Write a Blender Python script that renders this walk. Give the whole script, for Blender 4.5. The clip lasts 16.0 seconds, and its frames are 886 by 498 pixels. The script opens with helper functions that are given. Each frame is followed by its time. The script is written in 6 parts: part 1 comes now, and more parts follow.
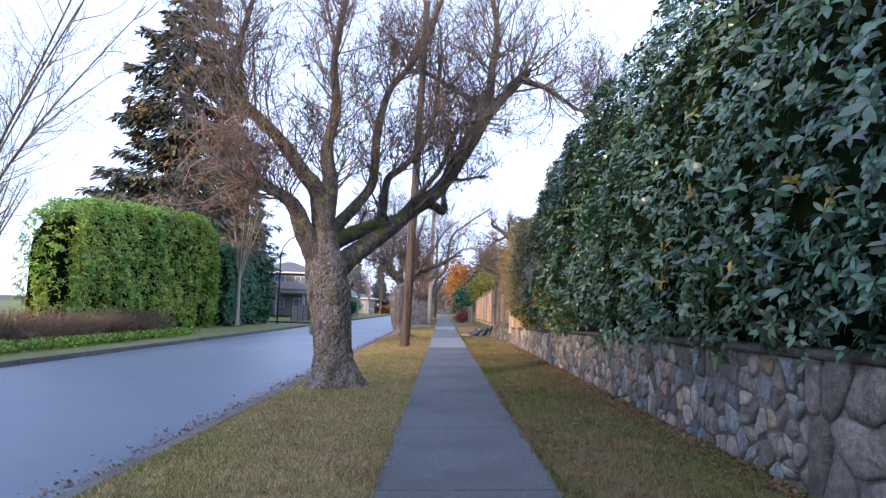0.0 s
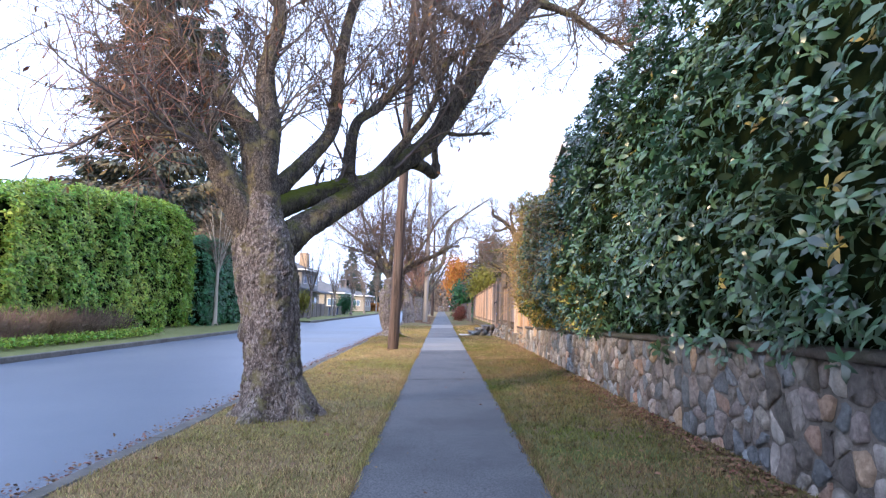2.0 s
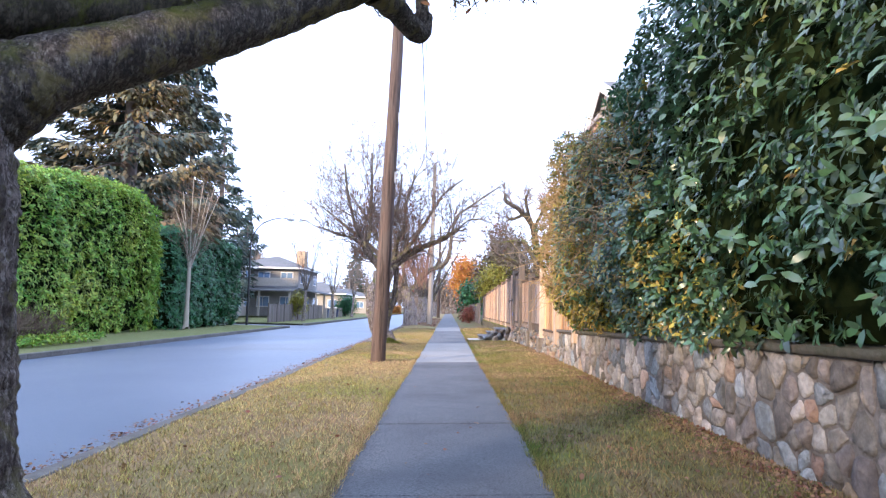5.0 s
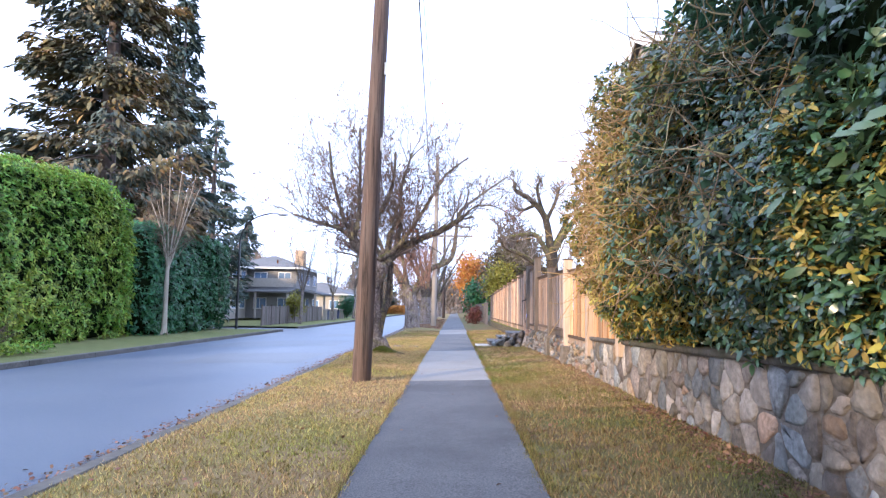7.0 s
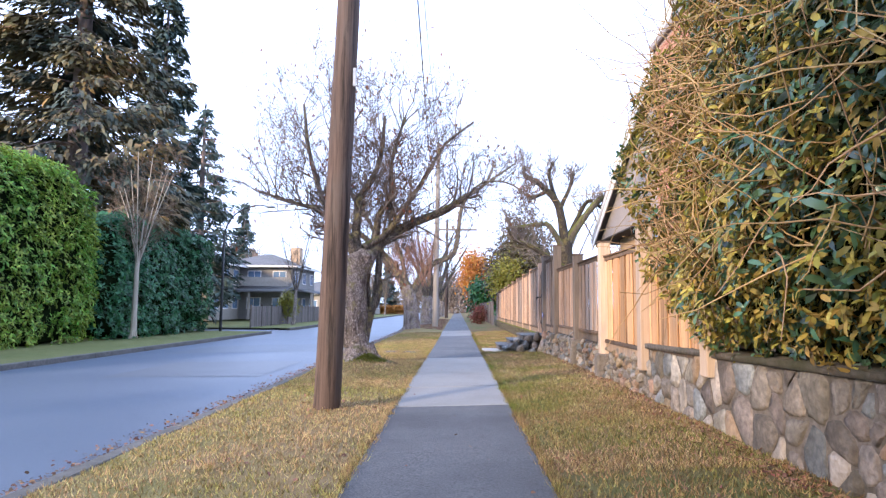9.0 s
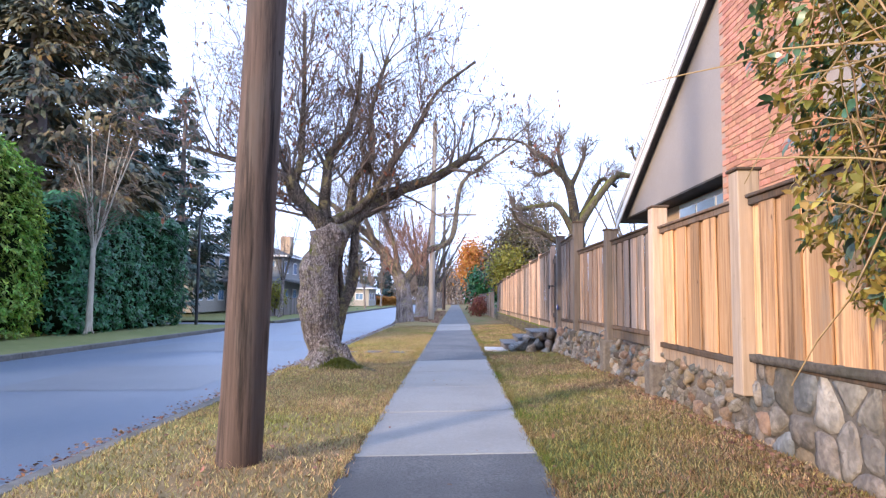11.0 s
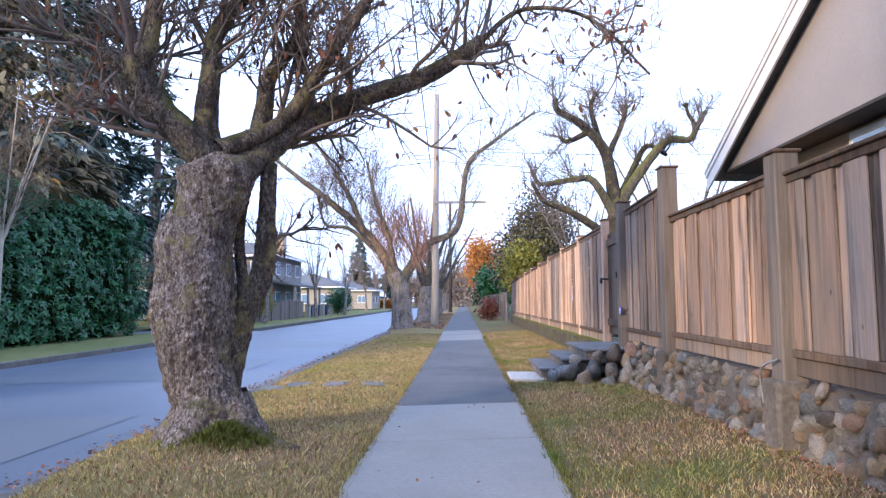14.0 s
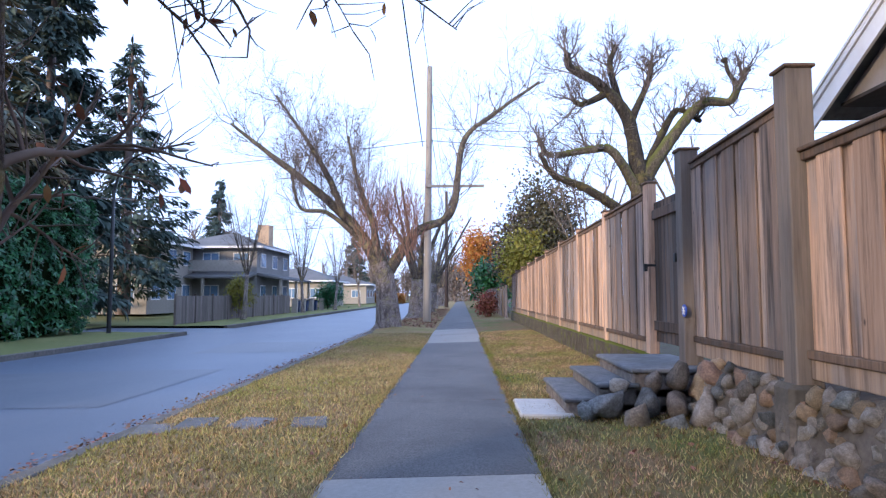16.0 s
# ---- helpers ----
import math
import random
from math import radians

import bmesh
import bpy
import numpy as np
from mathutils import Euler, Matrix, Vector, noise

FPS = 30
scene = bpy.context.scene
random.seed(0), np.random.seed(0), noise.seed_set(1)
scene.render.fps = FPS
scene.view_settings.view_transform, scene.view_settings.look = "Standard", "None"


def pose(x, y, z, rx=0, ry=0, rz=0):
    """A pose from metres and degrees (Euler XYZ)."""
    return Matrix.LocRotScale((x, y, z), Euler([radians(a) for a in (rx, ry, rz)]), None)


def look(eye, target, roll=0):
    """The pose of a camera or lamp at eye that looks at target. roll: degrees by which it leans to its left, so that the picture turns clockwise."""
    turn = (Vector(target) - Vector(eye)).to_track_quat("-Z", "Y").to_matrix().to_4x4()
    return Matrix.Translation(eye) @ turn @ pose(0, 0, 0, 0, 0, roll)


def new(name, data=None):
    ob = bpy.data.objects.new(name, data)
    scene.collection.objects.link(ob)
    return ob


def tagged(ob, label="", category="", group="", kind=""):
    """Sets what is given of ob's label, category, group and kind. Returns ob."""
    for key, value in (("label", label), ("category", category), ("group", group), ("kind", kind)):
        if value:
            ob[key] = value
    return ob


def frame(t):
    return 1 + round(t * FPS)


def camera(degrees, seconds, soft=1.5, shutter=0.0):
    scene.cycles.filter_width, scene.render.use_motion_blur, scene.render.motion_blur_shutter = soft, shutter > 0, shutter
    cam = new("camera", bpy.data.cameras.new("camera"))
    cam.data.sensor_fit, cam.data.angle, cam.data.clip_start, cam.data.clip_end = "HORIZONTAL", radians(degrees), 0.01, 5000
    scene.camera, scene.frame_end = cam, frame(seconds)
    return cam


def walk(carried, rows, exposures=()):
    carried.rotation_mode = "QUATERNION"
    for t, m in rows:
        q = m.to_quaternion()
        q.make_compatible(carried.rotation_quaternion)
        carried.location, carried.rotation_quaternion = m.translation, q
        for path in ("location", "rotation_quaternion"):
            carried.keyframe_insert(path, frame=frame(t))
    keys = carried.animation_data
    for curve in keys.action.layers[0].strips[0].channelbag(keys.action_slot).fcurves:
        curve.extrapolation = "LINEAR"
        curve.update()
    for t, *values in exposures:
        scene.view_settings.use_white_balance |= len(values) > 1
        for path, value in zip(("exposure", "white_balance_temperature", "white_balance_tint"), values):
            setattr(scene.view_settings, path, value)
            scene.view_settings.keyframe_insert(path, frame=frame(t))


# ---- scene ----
cam = camera(70.0, 16.0, soft=1.3)
PATH = [
    (0, (-0.225, -0.063, 1.414), (-0.23, 1.928, 1.601), 1.9),
    (0.5, (-0.178, 0.843, 1.43), (-0.187, 2.835, 1.614), 2.0),
    (1, (-0.171, 1.68, 1.391), (-0.181, 3.671, 1.578), 1.8),
    (1.5, (-0.154, 2.554, 1.357), (-0.159, 4.545, 1.551), 1.4),
    (2, (-0.109, 3.415, 1.369), (-0.108, 5.407, 1.549), 1.7),
    (2.5, (-0.091, 4.295, 1.337), (-0.088, 6.286, 1.522), 1.2),
    (3, (-0.111, 5.141, 1.302), (-0.103, 7.133, 1.484), 1.5),
    (3.5, (-0.108, 6.015, 1.309), (-0.11, 8.006, 1.495), 1.2),
    (4, (-0.083, 6.85, 1.262), (-0.089, 8.842, 1.447), 1.2),
    (4.5, (-0.028, 7.736, 1.237), (-0.042, 9.727, 1.428), 1.3),
    (5, (0.014, 8.587, 1.23), (-0.008, 10.578, 1.417), 1.5),
    (7.5, (0.089, 12.594, 1.307), (0.047, 14.585, 1.492), 0.7),
    (8, (0.114, 13.428, 1.298), (0.072, 15.418, 1.491), 0.5),
    (8.5, (0.081, 14.257, 1.244), (0.033, 16.247, 1.434), 0.6),
    (9, (0.068, 15.025, 1.263), (0.02, 17.016, 1.447), 0.6),
    (9.2, (0.076, 15.34, 1.274), (0.028, 17.332, 1.449), 0.6),
    (11.3, (0.08, 18.681, 1.24), (0.041, 20.674, 1.397), 0.5),
    (11.5, (0.108, 19.057, 1.226), (0.067, 21.05, 1.384), 0.2),
    (12, (0.09, 19.972, 1.249), (0.046, 21.965, 1.405), 0.1),
    (12.5, (0.107, 20.859, 1.254), (0.054, 22.853, 1.406), 0.1),
    (13, (0.096, 21.759, 1.272), (0.034, 23.752, 1.423), 0.1),
    (13.5, (0.099, 22.67, 1.321), (0.036, 24.663, 1.471), -0.2),
    (14, (0.078, 23.517, 1.237), (0.015, 25.509, 1.4), -0.1),
    (14.5, (0.12, 24.444, 1.222), (0.054, 26.435, 1.39), 0.0),
    (15, (0.122, 25.244, 1.22), (0.067, 27.237, 1.38), 0.2),
    (15.5, (0.176, 26.066, 1.238), (0.126, 28.06, 1.394), -0.1),
    (16, (0.206, 26.809, 1.239), (0.149, 28.803, 1.385), 0.0),
]
walk(cam, [(t, look(eye, target, roll)) for t, eye, target, roll in PATH],
     exposures=[(0.0, 0.68, 5850, 10), (1.5, 0.98, 5850, 10), (3.5, 1.34, 5850, 10), (5.0, 1.38, 5850, 10), (9.0, 1.12, 5800, 10), (12.5, 1.02, 5600, 10), (14.5, 0.86, 5500, 10), (16.0, 0.6, 5450, 10)])

# ---- light ----
SUN_AZ, SUN_EL = radians(222), radians(14)
world = bpy.data.worlds.new("sky")
scene.world = world
world.use_nodes = True
wn = world.node_tree.nodes
sky = wn.new("ShaderNodeTexSky")
sky.sky_type, sky.sun_disc = "NISHITA", False
sky.sun_elevation, sky.sun_rotation = radians(24), SUN_AZ
sky.air_density, sky.dust_density, sky.ozone_density = 1.0, 2.5, 1.0
wn["Background"].inputs["Strength"].default_value = 0.15
# a thin bright overcast veils the blue
veil = wn.new("ShaderNodeMix")
veil.data_type = "RGBA"
veil.inputs[0].default_value = 0.85
world.node_tree.links.new(sky.outputs[0], veil.inputs[6])
veil.inputs[7].default_value = (6.1, 7.1, 10.0, 1)
world.node_tree.links.new(veil.outputs[2], wn["Background"].inputs["Color"])
sun = new("sun", bpy.data.lights.new("sun", "SUN"))
sun.data.energy, sun.data.angle, sun.data.color = 3.3, radians(5), (1.0, 0.72, 0.44)
sun_dir = Vector((math.sin(SUN_AZ) * math.cos(SUN_EL), math.cos(SUN_AZ) * math.cos(SUN_EL), math.sin(SUN_EL)))
sun.matrix_world = look(sun_dir * 60, (0, 0, 0))


# ---- materials ----
def material(name, a, b, scale=6.0, c=None, scale2=0.8, rough=0.85, bump=0.3, bump_scale=30.0, metal=0.0,
             rand=0.0, island=0.0, stretch=(1, 1, 1), spec=0.4, translucent=0.0, mix2=0.5, world_space=False, relief=0.02):
    """Grain between colours a and b, large stains towards c, fine relief, and variation from piece to piece."""
    m = bpy.data.materials.new(name)
    m.use_nodes = True
    n, l = m.node_tree.nodes, m.node_tree.links
    bsdf, out = n["Principled BSDF"], n["Material Output"]
    if world_space:
        src = n.new("ShaderNodeNewGeometry").outputs["Position"]
    else:
        src = n.new("ShaderNodeTexCoord").outputs["Object"]
    info = n.new("ShaderNodeObjectInfo")
    if rand and not world_space:
        add = n.new("ShaderNodeVectorMath")
        add.operation = "MULTIPLY_ADD"
        l.new(info.outputs["Random"], add.inputs[0])
        add.inputs[1].default_value = (37, 53, 29)
        l.new(src, add.inputs[2])
        src = add.outputs[0]
    mp = n.new("ShaderNodeMapping")
    mp.inputs["Scale"].default_value = stretch
    l.new(src, mp.inputs["Vector"])

    def noise_tex(s, detail, rough_=0.6):
        t = n.new("ShaderNodeTexNoise")
        t.inputs["Scale"].default_value, t.inputs["Detail"].default_value, t.inputs["Roughness"].default_value = s, detail, rough_
        l.new(mp.outputs[0], t.inputs["Vector"])
        return t.outputs["Fac"]

    def spread(fac, lo, hi):
        r = n.new("ShaderNodeMapRange")
        r.inputs["From Min"].default_value, r.inputs["From Max"].default_value = lo, hi
        l.new(fac, r.inputs["Value"])
        return r.outputs[0]

    def mix(fac, x, y):
        k = n.new("ShaderNodeMix")
        k.data_type = "RGBA"
        l.new(fac, k.inputs[0])
        for v, sock in ((x, k.inputs[6]), (y, k.inputs[7])):
            if isinstance(v, tuple):
                sock.default_value = (*v, 1)
            else:
                l.new(v, sock)
        return k.outputs[2]

    col = mix(spread(noise_tex(scale, 6), 0.3, 0.7), a, b)
    if c:
        f = spread(noise_tex(scale2, 4), 0.42, 0.68)
        k = n.new("ShaderNodeMath")
        k.operation = "MULTIPLY"
        l.new(f, k.inputs[0])
        k.inputs[1].default_value = mix2
        col = mix(k.outputs[0], col, c)
    if rand or island:
        hs = n.new("ShaderNodeHueSaturation")
        rnd = info.outputs["Random"] if rand else n.new("ShaderNodeNewGeometry").outputs["Random Per Island"]
        amount = rand or island
        r = n.new("ShaderNodeMapRange")
        r.inputs["To Min"].default_value, r.inputs["To Max"].default_value = 1 - amount, 1 + amount
        l.new(rnd, r.inputs["Value"])
        l.new(r.outputs[0], hs.inputs["Value"])
        w = n.new("ShaderNodeTexWhiteNoise")
        w.noise_dimensions = "1D"
        l.new(rnd, w.inputs["W"])
        r2 = n.new("ShaderNodeMapRange")
        r2.inputs["To Min"].default_value, r2.inputs["To Max"].default_value = 0.5 - amount * 0.06, 0.5 + amount * 0.06
        l.new(w.outputs["Value"], r2.inputs["Value"])
        l.new(r2.outputs[0], hs.inputs["Hue"])
        l.new(col, hs.inputs["Color"])
        col = hs.outputs[0]
    l.new(col, bsdf.inputs["Base Color"])
    bsdf.inputs["Roughness"].default_value, bsdf.inputs["Metallic"].default_value = rough, metal
    bsdf.inputs["Specular IOR Level"].default_value = spec
    if bump:
        bp = n.new("ShaderNodeBump")
        bp.inputs["Strength"].default_value, bp.inputs["Distance"].default_value = bump, relief
        l.new(noise_tex(bump_scale, 5, 0.7), bp.inputs["Height"])
        l.new(bp.outputs[0], bsdf.inputs["Normal"])
    if translucent:
        tr = n.new("ShaderNodeBsdfTranslucent")
        l.new(col, tr.inputs["Color"])
        ms = n.new("ShaderNodeMixShader")
        ms.inputs[0].default_value = translucent
        l.new(bsdf.outputs[0], ms.inputs[1])
        l.new(tr.outputs[0], ms.inputs[2])
        l.new(ms.outputs[0], out.inputs["Surface"])
    return m


def bark(name, dark, mid, pale, moss, lichen, fleck=0.5, moss_amount=0.5, plate=26.0):
    """Scaly bark: dark cracks between rough plates, pale flecks, lichen, and moss on what faces up."""
    m = bpy.data.materials.new(name)
    m.use_nodes = True
    n, l = m.node_tree.nodes, m.node_tree.links
    bsdf = n["Principled BSDF"]
    src = n.new("ShaderNodeTexCoord").outputs["Object"]
    mp = n.new("ShaderNodeMapping")
    mp.inputs["Scale"].default_value = (1, 1, 0.5)
    l.new(src, mp.inputs["Vector"])

    def tex(scale, detail=6, rough=0.65, distort=0.0, plain=False):
        t = n.new("ShaderNodeTexNoise")
        t.inputs["Scale"].default_value, t.inputs["Detail"].default_value = scale, detail
        t.inputs["Roughness"].default_value, t.inputs["Distortion"].default_value = rough, distort
        l.new(src if plain else mp.outputs[0], t.inputs["Vector"])
        return t.outputs["Fac"]

    def ramp(fac, lo, hi, top=1.0):
        r = n.new("ShaderNodeMapRange")
        r.inputs["From Min"].default_value, r.inputs["From Max"].default_value, r.inputs["To Max"].default_value = lo, hi, top
        l.new(fac, r.inputs["Value"])
        return r.outputs[0]

    def mix(fac, x, y):
        k = n.new("ShaderNodeMix")
        k.data_type = "RGBA"
        l.new(fac, k.inputs[0])
        for v, sock in ((x, k.inputs[6]), (y, k.inputs[7])):
            if isinstance(v, tuple):
                sock.default_value = (*v, 1)
            else:
                l.new(v, sock)
        return k.outputs[2]

    def math_node(op, x, y):
        k = n.new("ShaderNodeMath")
        k.operation = op
        for v, sock in ((x, k.inputs[0]), (y, k.inputs[1])):
            if isinstance(v, (int, float)):
                sock.default_value = v
            else:
                l.new(v, sock)
        return k.outputs[0]

    wob = n.new("ShaderNodeVectorMath")
    wob.operation = "MULTIPLY_ADD"
    t = n.new("ShaderNodeTexNoise")
    t.inputs["Scale"].default_value = 14
    l.new(mp.outputs[0], t.inputs["Vector"])
    l.new(t.outputs["Color"], wob.inputs[0])
    wob.inputs[1].default_value = (0.09, 0.09, 0.09)
    l.new(mp.outputs[0], wob.inputs[2])
    vor = n.new("ShaderNodeTexVoronoi")
    vor.feature = "DISTANCE_TO_EDGE"
    vor.inputs["Scale"].default_value = plate
    l.new(wob.outputs[0], vor.inputs["Vector"])
    crack = ramp(vor.outputs["Distance"], 0.0, 0.3)
    grain = tex(plate * 1.3, 9, 0.75, 0.6)
    height = math_node("ADD", math_node("MULTIPLY", crack, 0.22), math_node("MULTIPLY", grain, 1.5))
    col = mix(ramp(height, 0.66, 1.08), dark, mid)
    col = mix(ramp(tex(plate * 1.9, 6, 0.75), 0.52, 0.62, fleck), col, pale)
    tall = n.new("ShaderNodeMapping")
    tall.inputs["Scale"].default_value = (1, 1, 0.28)
    l.new(src, tall.inputs["Vector"])
    furrow = n.new("ShaderNodeTexNoise")
    furrow.inputs["Scale"].default_value, furrow.inputs["Detail"].default_value, furrow.inputs["Roughness"].default_value = 9.0, 7, 0.7
    l.new(tall.outputs[0], furrow.inputs["Vector"])
    col = mix(ramp(furrow.outputs["Fac"], 0.51, 0.39, 0.75), col, dark)
    col = mix(ramp(tex(2.2, 4, 0.6, 0.0, True), 0.5, 0.72, 0.5), col, dark)
    col = mix(ramp(tex(5.0, 6, 0.7, 0.4, True), 0.52, 0.64, 0.7), col, lichen)
    geo = n.new("ShaderNodeNewGeometry")
    up = n.new("ShaderNodeSeparateXYZ")
    l.new(geo.outputs["Normal"], up.inputs[0])
    f = math_node("MULTIPLY", ramp(up.outputs["Z"], 0.15, 0.7), ramp(tex(3.2, 6, 0.7, 0.3, True), 0.62 - 0.3 * moss_amount, 0.78 - 0.3 * moss_amount))
    col = mix(f, col, moss)
    l.new(col, bsdf.inputs["Base Color"])
    bsdf.inputs["Roughness"].default_value, bsdf.inputs["Specular IOR Level"].default_value = 0.92, 0.25
    bp = n.new("ShaderNodeBump")
    bp.inputs["Strength"].default_value, bp.inputs["Distance"].default_value = 1.0, 0.035
    l.new(height, bp.inputs["Height"])
    l.new(bp.outputs[0], bsdf.inputs["Normal"])
    return m


def weathered(name, fresh, warm, grey, dark, grey_amount, streak_amount):
    """Rough-sawn board: long grain, grey weathering in tall patches, dark rain streaks, knots, a tone of its own."""
    m = bpy.data.materials.new(name)
    m.use_nodes = True
    n, l = m.node_tree.nodes, m.node_tree.links
    bsdf = n["Principled BSDF"]
    info = n.new("ShaderNodeObjectInfo")
    add = n.new("ShaderNodeVectorMath")
    add.operation = "MULTIPLY_ADD"
    l.new(info.outputs["Random"], add.inputs[0])
    add.inputs[1].default_value = (37, 53, 29)
    l.new(n.new("ShaderNodeTexCoord").outputs["Object"], add.inputs[2])

    def tex(scale, stretch, detail=5, rough=0.6, distort=0.0):
        mp = n.new("ShaderNodeMapping")
        mp.inputs["Scale"].default_value = (1, 1, stretch)
        l.new(add.outputs[0], mp.inputs["Vector"])
        t = n.new("ShaderNodeTexNoise")
        t.inputs["Scale"].default_value, t.inputs["Detail"].default_value = scale, detail
        t.inputs["Roughness"].default_value, t.inputs["Distortion"].default_value = rough, distort
        l.new(mp.outputs[0], t.inputs["Vector"])
        return t.outputs["Fac"]

    def ramp(fac, lo, hi, a=0.0, b=1.0):
        r = n.new("ShaderNodeMapRange")
        r.inputs["From Min"].default_value, r.inputs["From Max"].default_value = lo, hi
        r.inputs["To Min"].default_value, r.inputs["To Max"].default_value = a, b
        l.new(fac, r.inputs["Value"])
        return r.outputs[0]

    def mix(fac, x, y):
        k = n.new("ShaderNodeMix")
        k.data_type = "RGBA"
        l.new(fac, k.inputs[0])
        for v, sock in ((x, k.inputs[6]), (y, k.inputs[7])):
            if isinstance(v, tuple):
                sock.default_value = (*v, 1)
            else:
                l.new(v, sock)
        return k.outputs[2]

    grain = tex(34, 0.035, 6, 0.65, 0.3)
    col = mix(ramp(grain, 0.3, 0.7), warm, fresh)
    col = mix(ramp(tex(3.4, 0.22, 5, 0.65), 0.62 - 0.3 * grey_amount, 0.74 - 0.12 * grey_amount, 0, 0.9), col, grey)
    col = mix(ramp(tex(10, 0.05, 6, 0.7), 0.50, 0.64, 0, streak_amount), col, dark)
    knot = n.new("ShaderNodeTexVoronoi")
    knot.inputs["Scale"].default_value = 3.2
    kp = n.new("ShaderNodeMapping")
    kp.inputs["Scale"].default_value = (1, 1.6, 0.8)
    l.new(add.outputs[0], kp.inputs["Vector"])
    l.new(kp.outputs[0], knot.inputs["Vector"])
    col = mix(ramp(knot.outputs["Distance"], 0.03, 0.075, 0.85, 0.0), col, dark)
    hs = n.new("ShaderNodeHueSaturation")
    l.new(ramp(info.outputs["Random"], 0, 1, 0.5, 1.3), hs.inputs["Value"])
    l.new(col, hs.inputs["Color"])
    l.new(hs.outputs[0], bsdf.inputs["Base Color"])
    bsdf.inputs["Roughness"].default_value, bsdf.inputs["Specular IOR Level"].default_value = 0.85, 0.3
    bp = n.new("ShaderNodeBump")
    bp.inputs["Strength"].default_value, bp.inputs["Distance"].default_value = 0.6, 0.006
    l.new(grain, bp.inputs["Height"])
    l.new(bp.outputs[0], bsdf.inputs["Normal"])
    return m


M_ASPHALT = material("asphalt", (0.062, 0.082, 0.122), (0.10, 0.125, 0.175), 60, (0.13, 0.155, 0.20), 0.3, 0.46, 0.2, 180, world_space=True, spec=0.6)
M_PATCH = material("asphalt_patch", (0.085, 0.10, 0.13), (0.125, 0.14, 0.17), 60, (0.075, 0.09, 0.12), 0.8, 0.48, 0.2, 180, world_space=True, spec=0.6)
M_OLDWALK = material("aggregate_concrete", (0.04, 0.044, 0.05), (0.20, 0.205, 0.215), 62, (0.06, 0.064, 0.072), 0.7, 0.75, 0.9, 110, world_space=True, mix2=0.7)
M_NEWWALK = material("concrete", (0.22, 0.215, 0.21), (0.28, 0.275, 0.265), 30, (0.18, 0.175, 0.17), 0.9, 0.85, 0.25, 160, world_space=True)
# kept dark for the far kerb's road face, its shade put into the colour
M_KERB = material("kerb_concrete", (0.09, 0.085, 0.075), (0.17, 0.16, 0.145), 14, (0.045, 0.045, 0.035), 1.5, 0.9, 0.5, 60, world_space=True)
M_SOIL = material("soil", (0.06, 0.05, 0.035), (0.11, 0.09, 0.06), 9, (0.09, 0.10, 0.04), 0.8, 0.95, 0.8, 30, world_space=True)
M_LAWN = material("lawn_turf", (0.30, 0.21, 0.105), (0.18, 0.13, 0.06), 7, (0.16, 0.165, 0.035), 0.5, 0.95, 0.9, 60, world_space=True, mix2=0.8)
# right lawn turf: mossy green-brown, with its shade darkened into the colours
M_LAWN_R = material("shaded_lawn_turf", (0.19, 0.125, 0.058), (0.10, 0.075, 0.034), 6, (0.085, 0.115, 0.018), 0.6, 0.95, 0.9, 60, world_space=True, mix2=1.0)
M_LAWN_FAR = material("verge_turf", (0.12, 0.14, 0.04), (0.19, 0.18, 0.065), 3, (0.09, 0.13, 0.03), 0.3, 0.95, 0.9, 40, world_space=True)
M_BLADE = material("grass_blade", (0.48, 0.355, 0.18), (0.31, 0.23, 0.11), 1.8, (0.25, 0.255, 0.06), 0.38, 0.8, 0, 1, island=0.7, world_space=True, translucent=0.25, mix2=0.9)
# blades of the right lawn, greener and darkened in colour for the shade there
M_BLADE_R = material("shaded_lawn_blade", (0.31, 0.21, 0.10), (0.165, 0.12, 0.055), 1.8, (0.115, 0.155, 0.022), 0.55, 0.8, 0, 1, island=0.7, world_space=True, translucent=0.25, mix2=1.0)
M_BLADE_STRAW = material("straw_blade", (0.46, 0.33, 0.19), (0.28, 0.20, 0.11), 1.8, (0.17, 0.20, 0.03), 0.6, 0.8, 0, 1, island=0.7, world_space=True, translucent=0.25, mix2=0.9)
M_BARK = bark("cherry_bark", (0.065, 0.05, 0.045), (0.44, 0.36, 0.325), (0.66, 0.60, 0.56), (0.12, 0.13, 0.02), (0.27, 0.24, 0.11), 0.85, 0.3)
M_LIMB = bark("limb_bark", (0.045, 0.037, 0.032), (0.23, 0.185, 0.155), (0.50, 0.44, 0.37), (0.11, 0.12, 0.02), (0.36, 0.30, 0.13), 0.65, 0.55, 30.0)
M_MOSSY = bark("mossy_bark", (0.05, 0.042, 0.03), (0.2, 0.165, 0.12), (0.34, 0.3, 0.22), (0.13, 0.15, 0.016), (0.16, 0.17, 0.03), 0.3, 1.4, 30.0)
M_POLLARD = bark("pollard_bark", (0.022, 0.019, 0.016), (0.08, 0.066, 0.054), (0.15, 0.13, 0.10), (0.12, 0.12, 0.02), (0.16, 0.13, 0.05), 0.4, 0.6, 22.0)
M_MOSS = material("moss", (0.10, 0.12, 0.015), (0.17, 0.18, 0.03), 14, (0.05, 0.06, 0.01), 3, 1.0, 1.0, 60)
M_TWIG = material("twigs", (0.095, 0.075, 0.065), (0.21, 0.17, 0.148), 3, None, 1, 0.85, 0, 1, island=0.35)
M_TWIG_RED = material("red_twigs", (0.24, 0.13, 0.095), (0.30, 0.17, 0.12), 3, None, 1, 0.8, 0, 1, island=0.3)
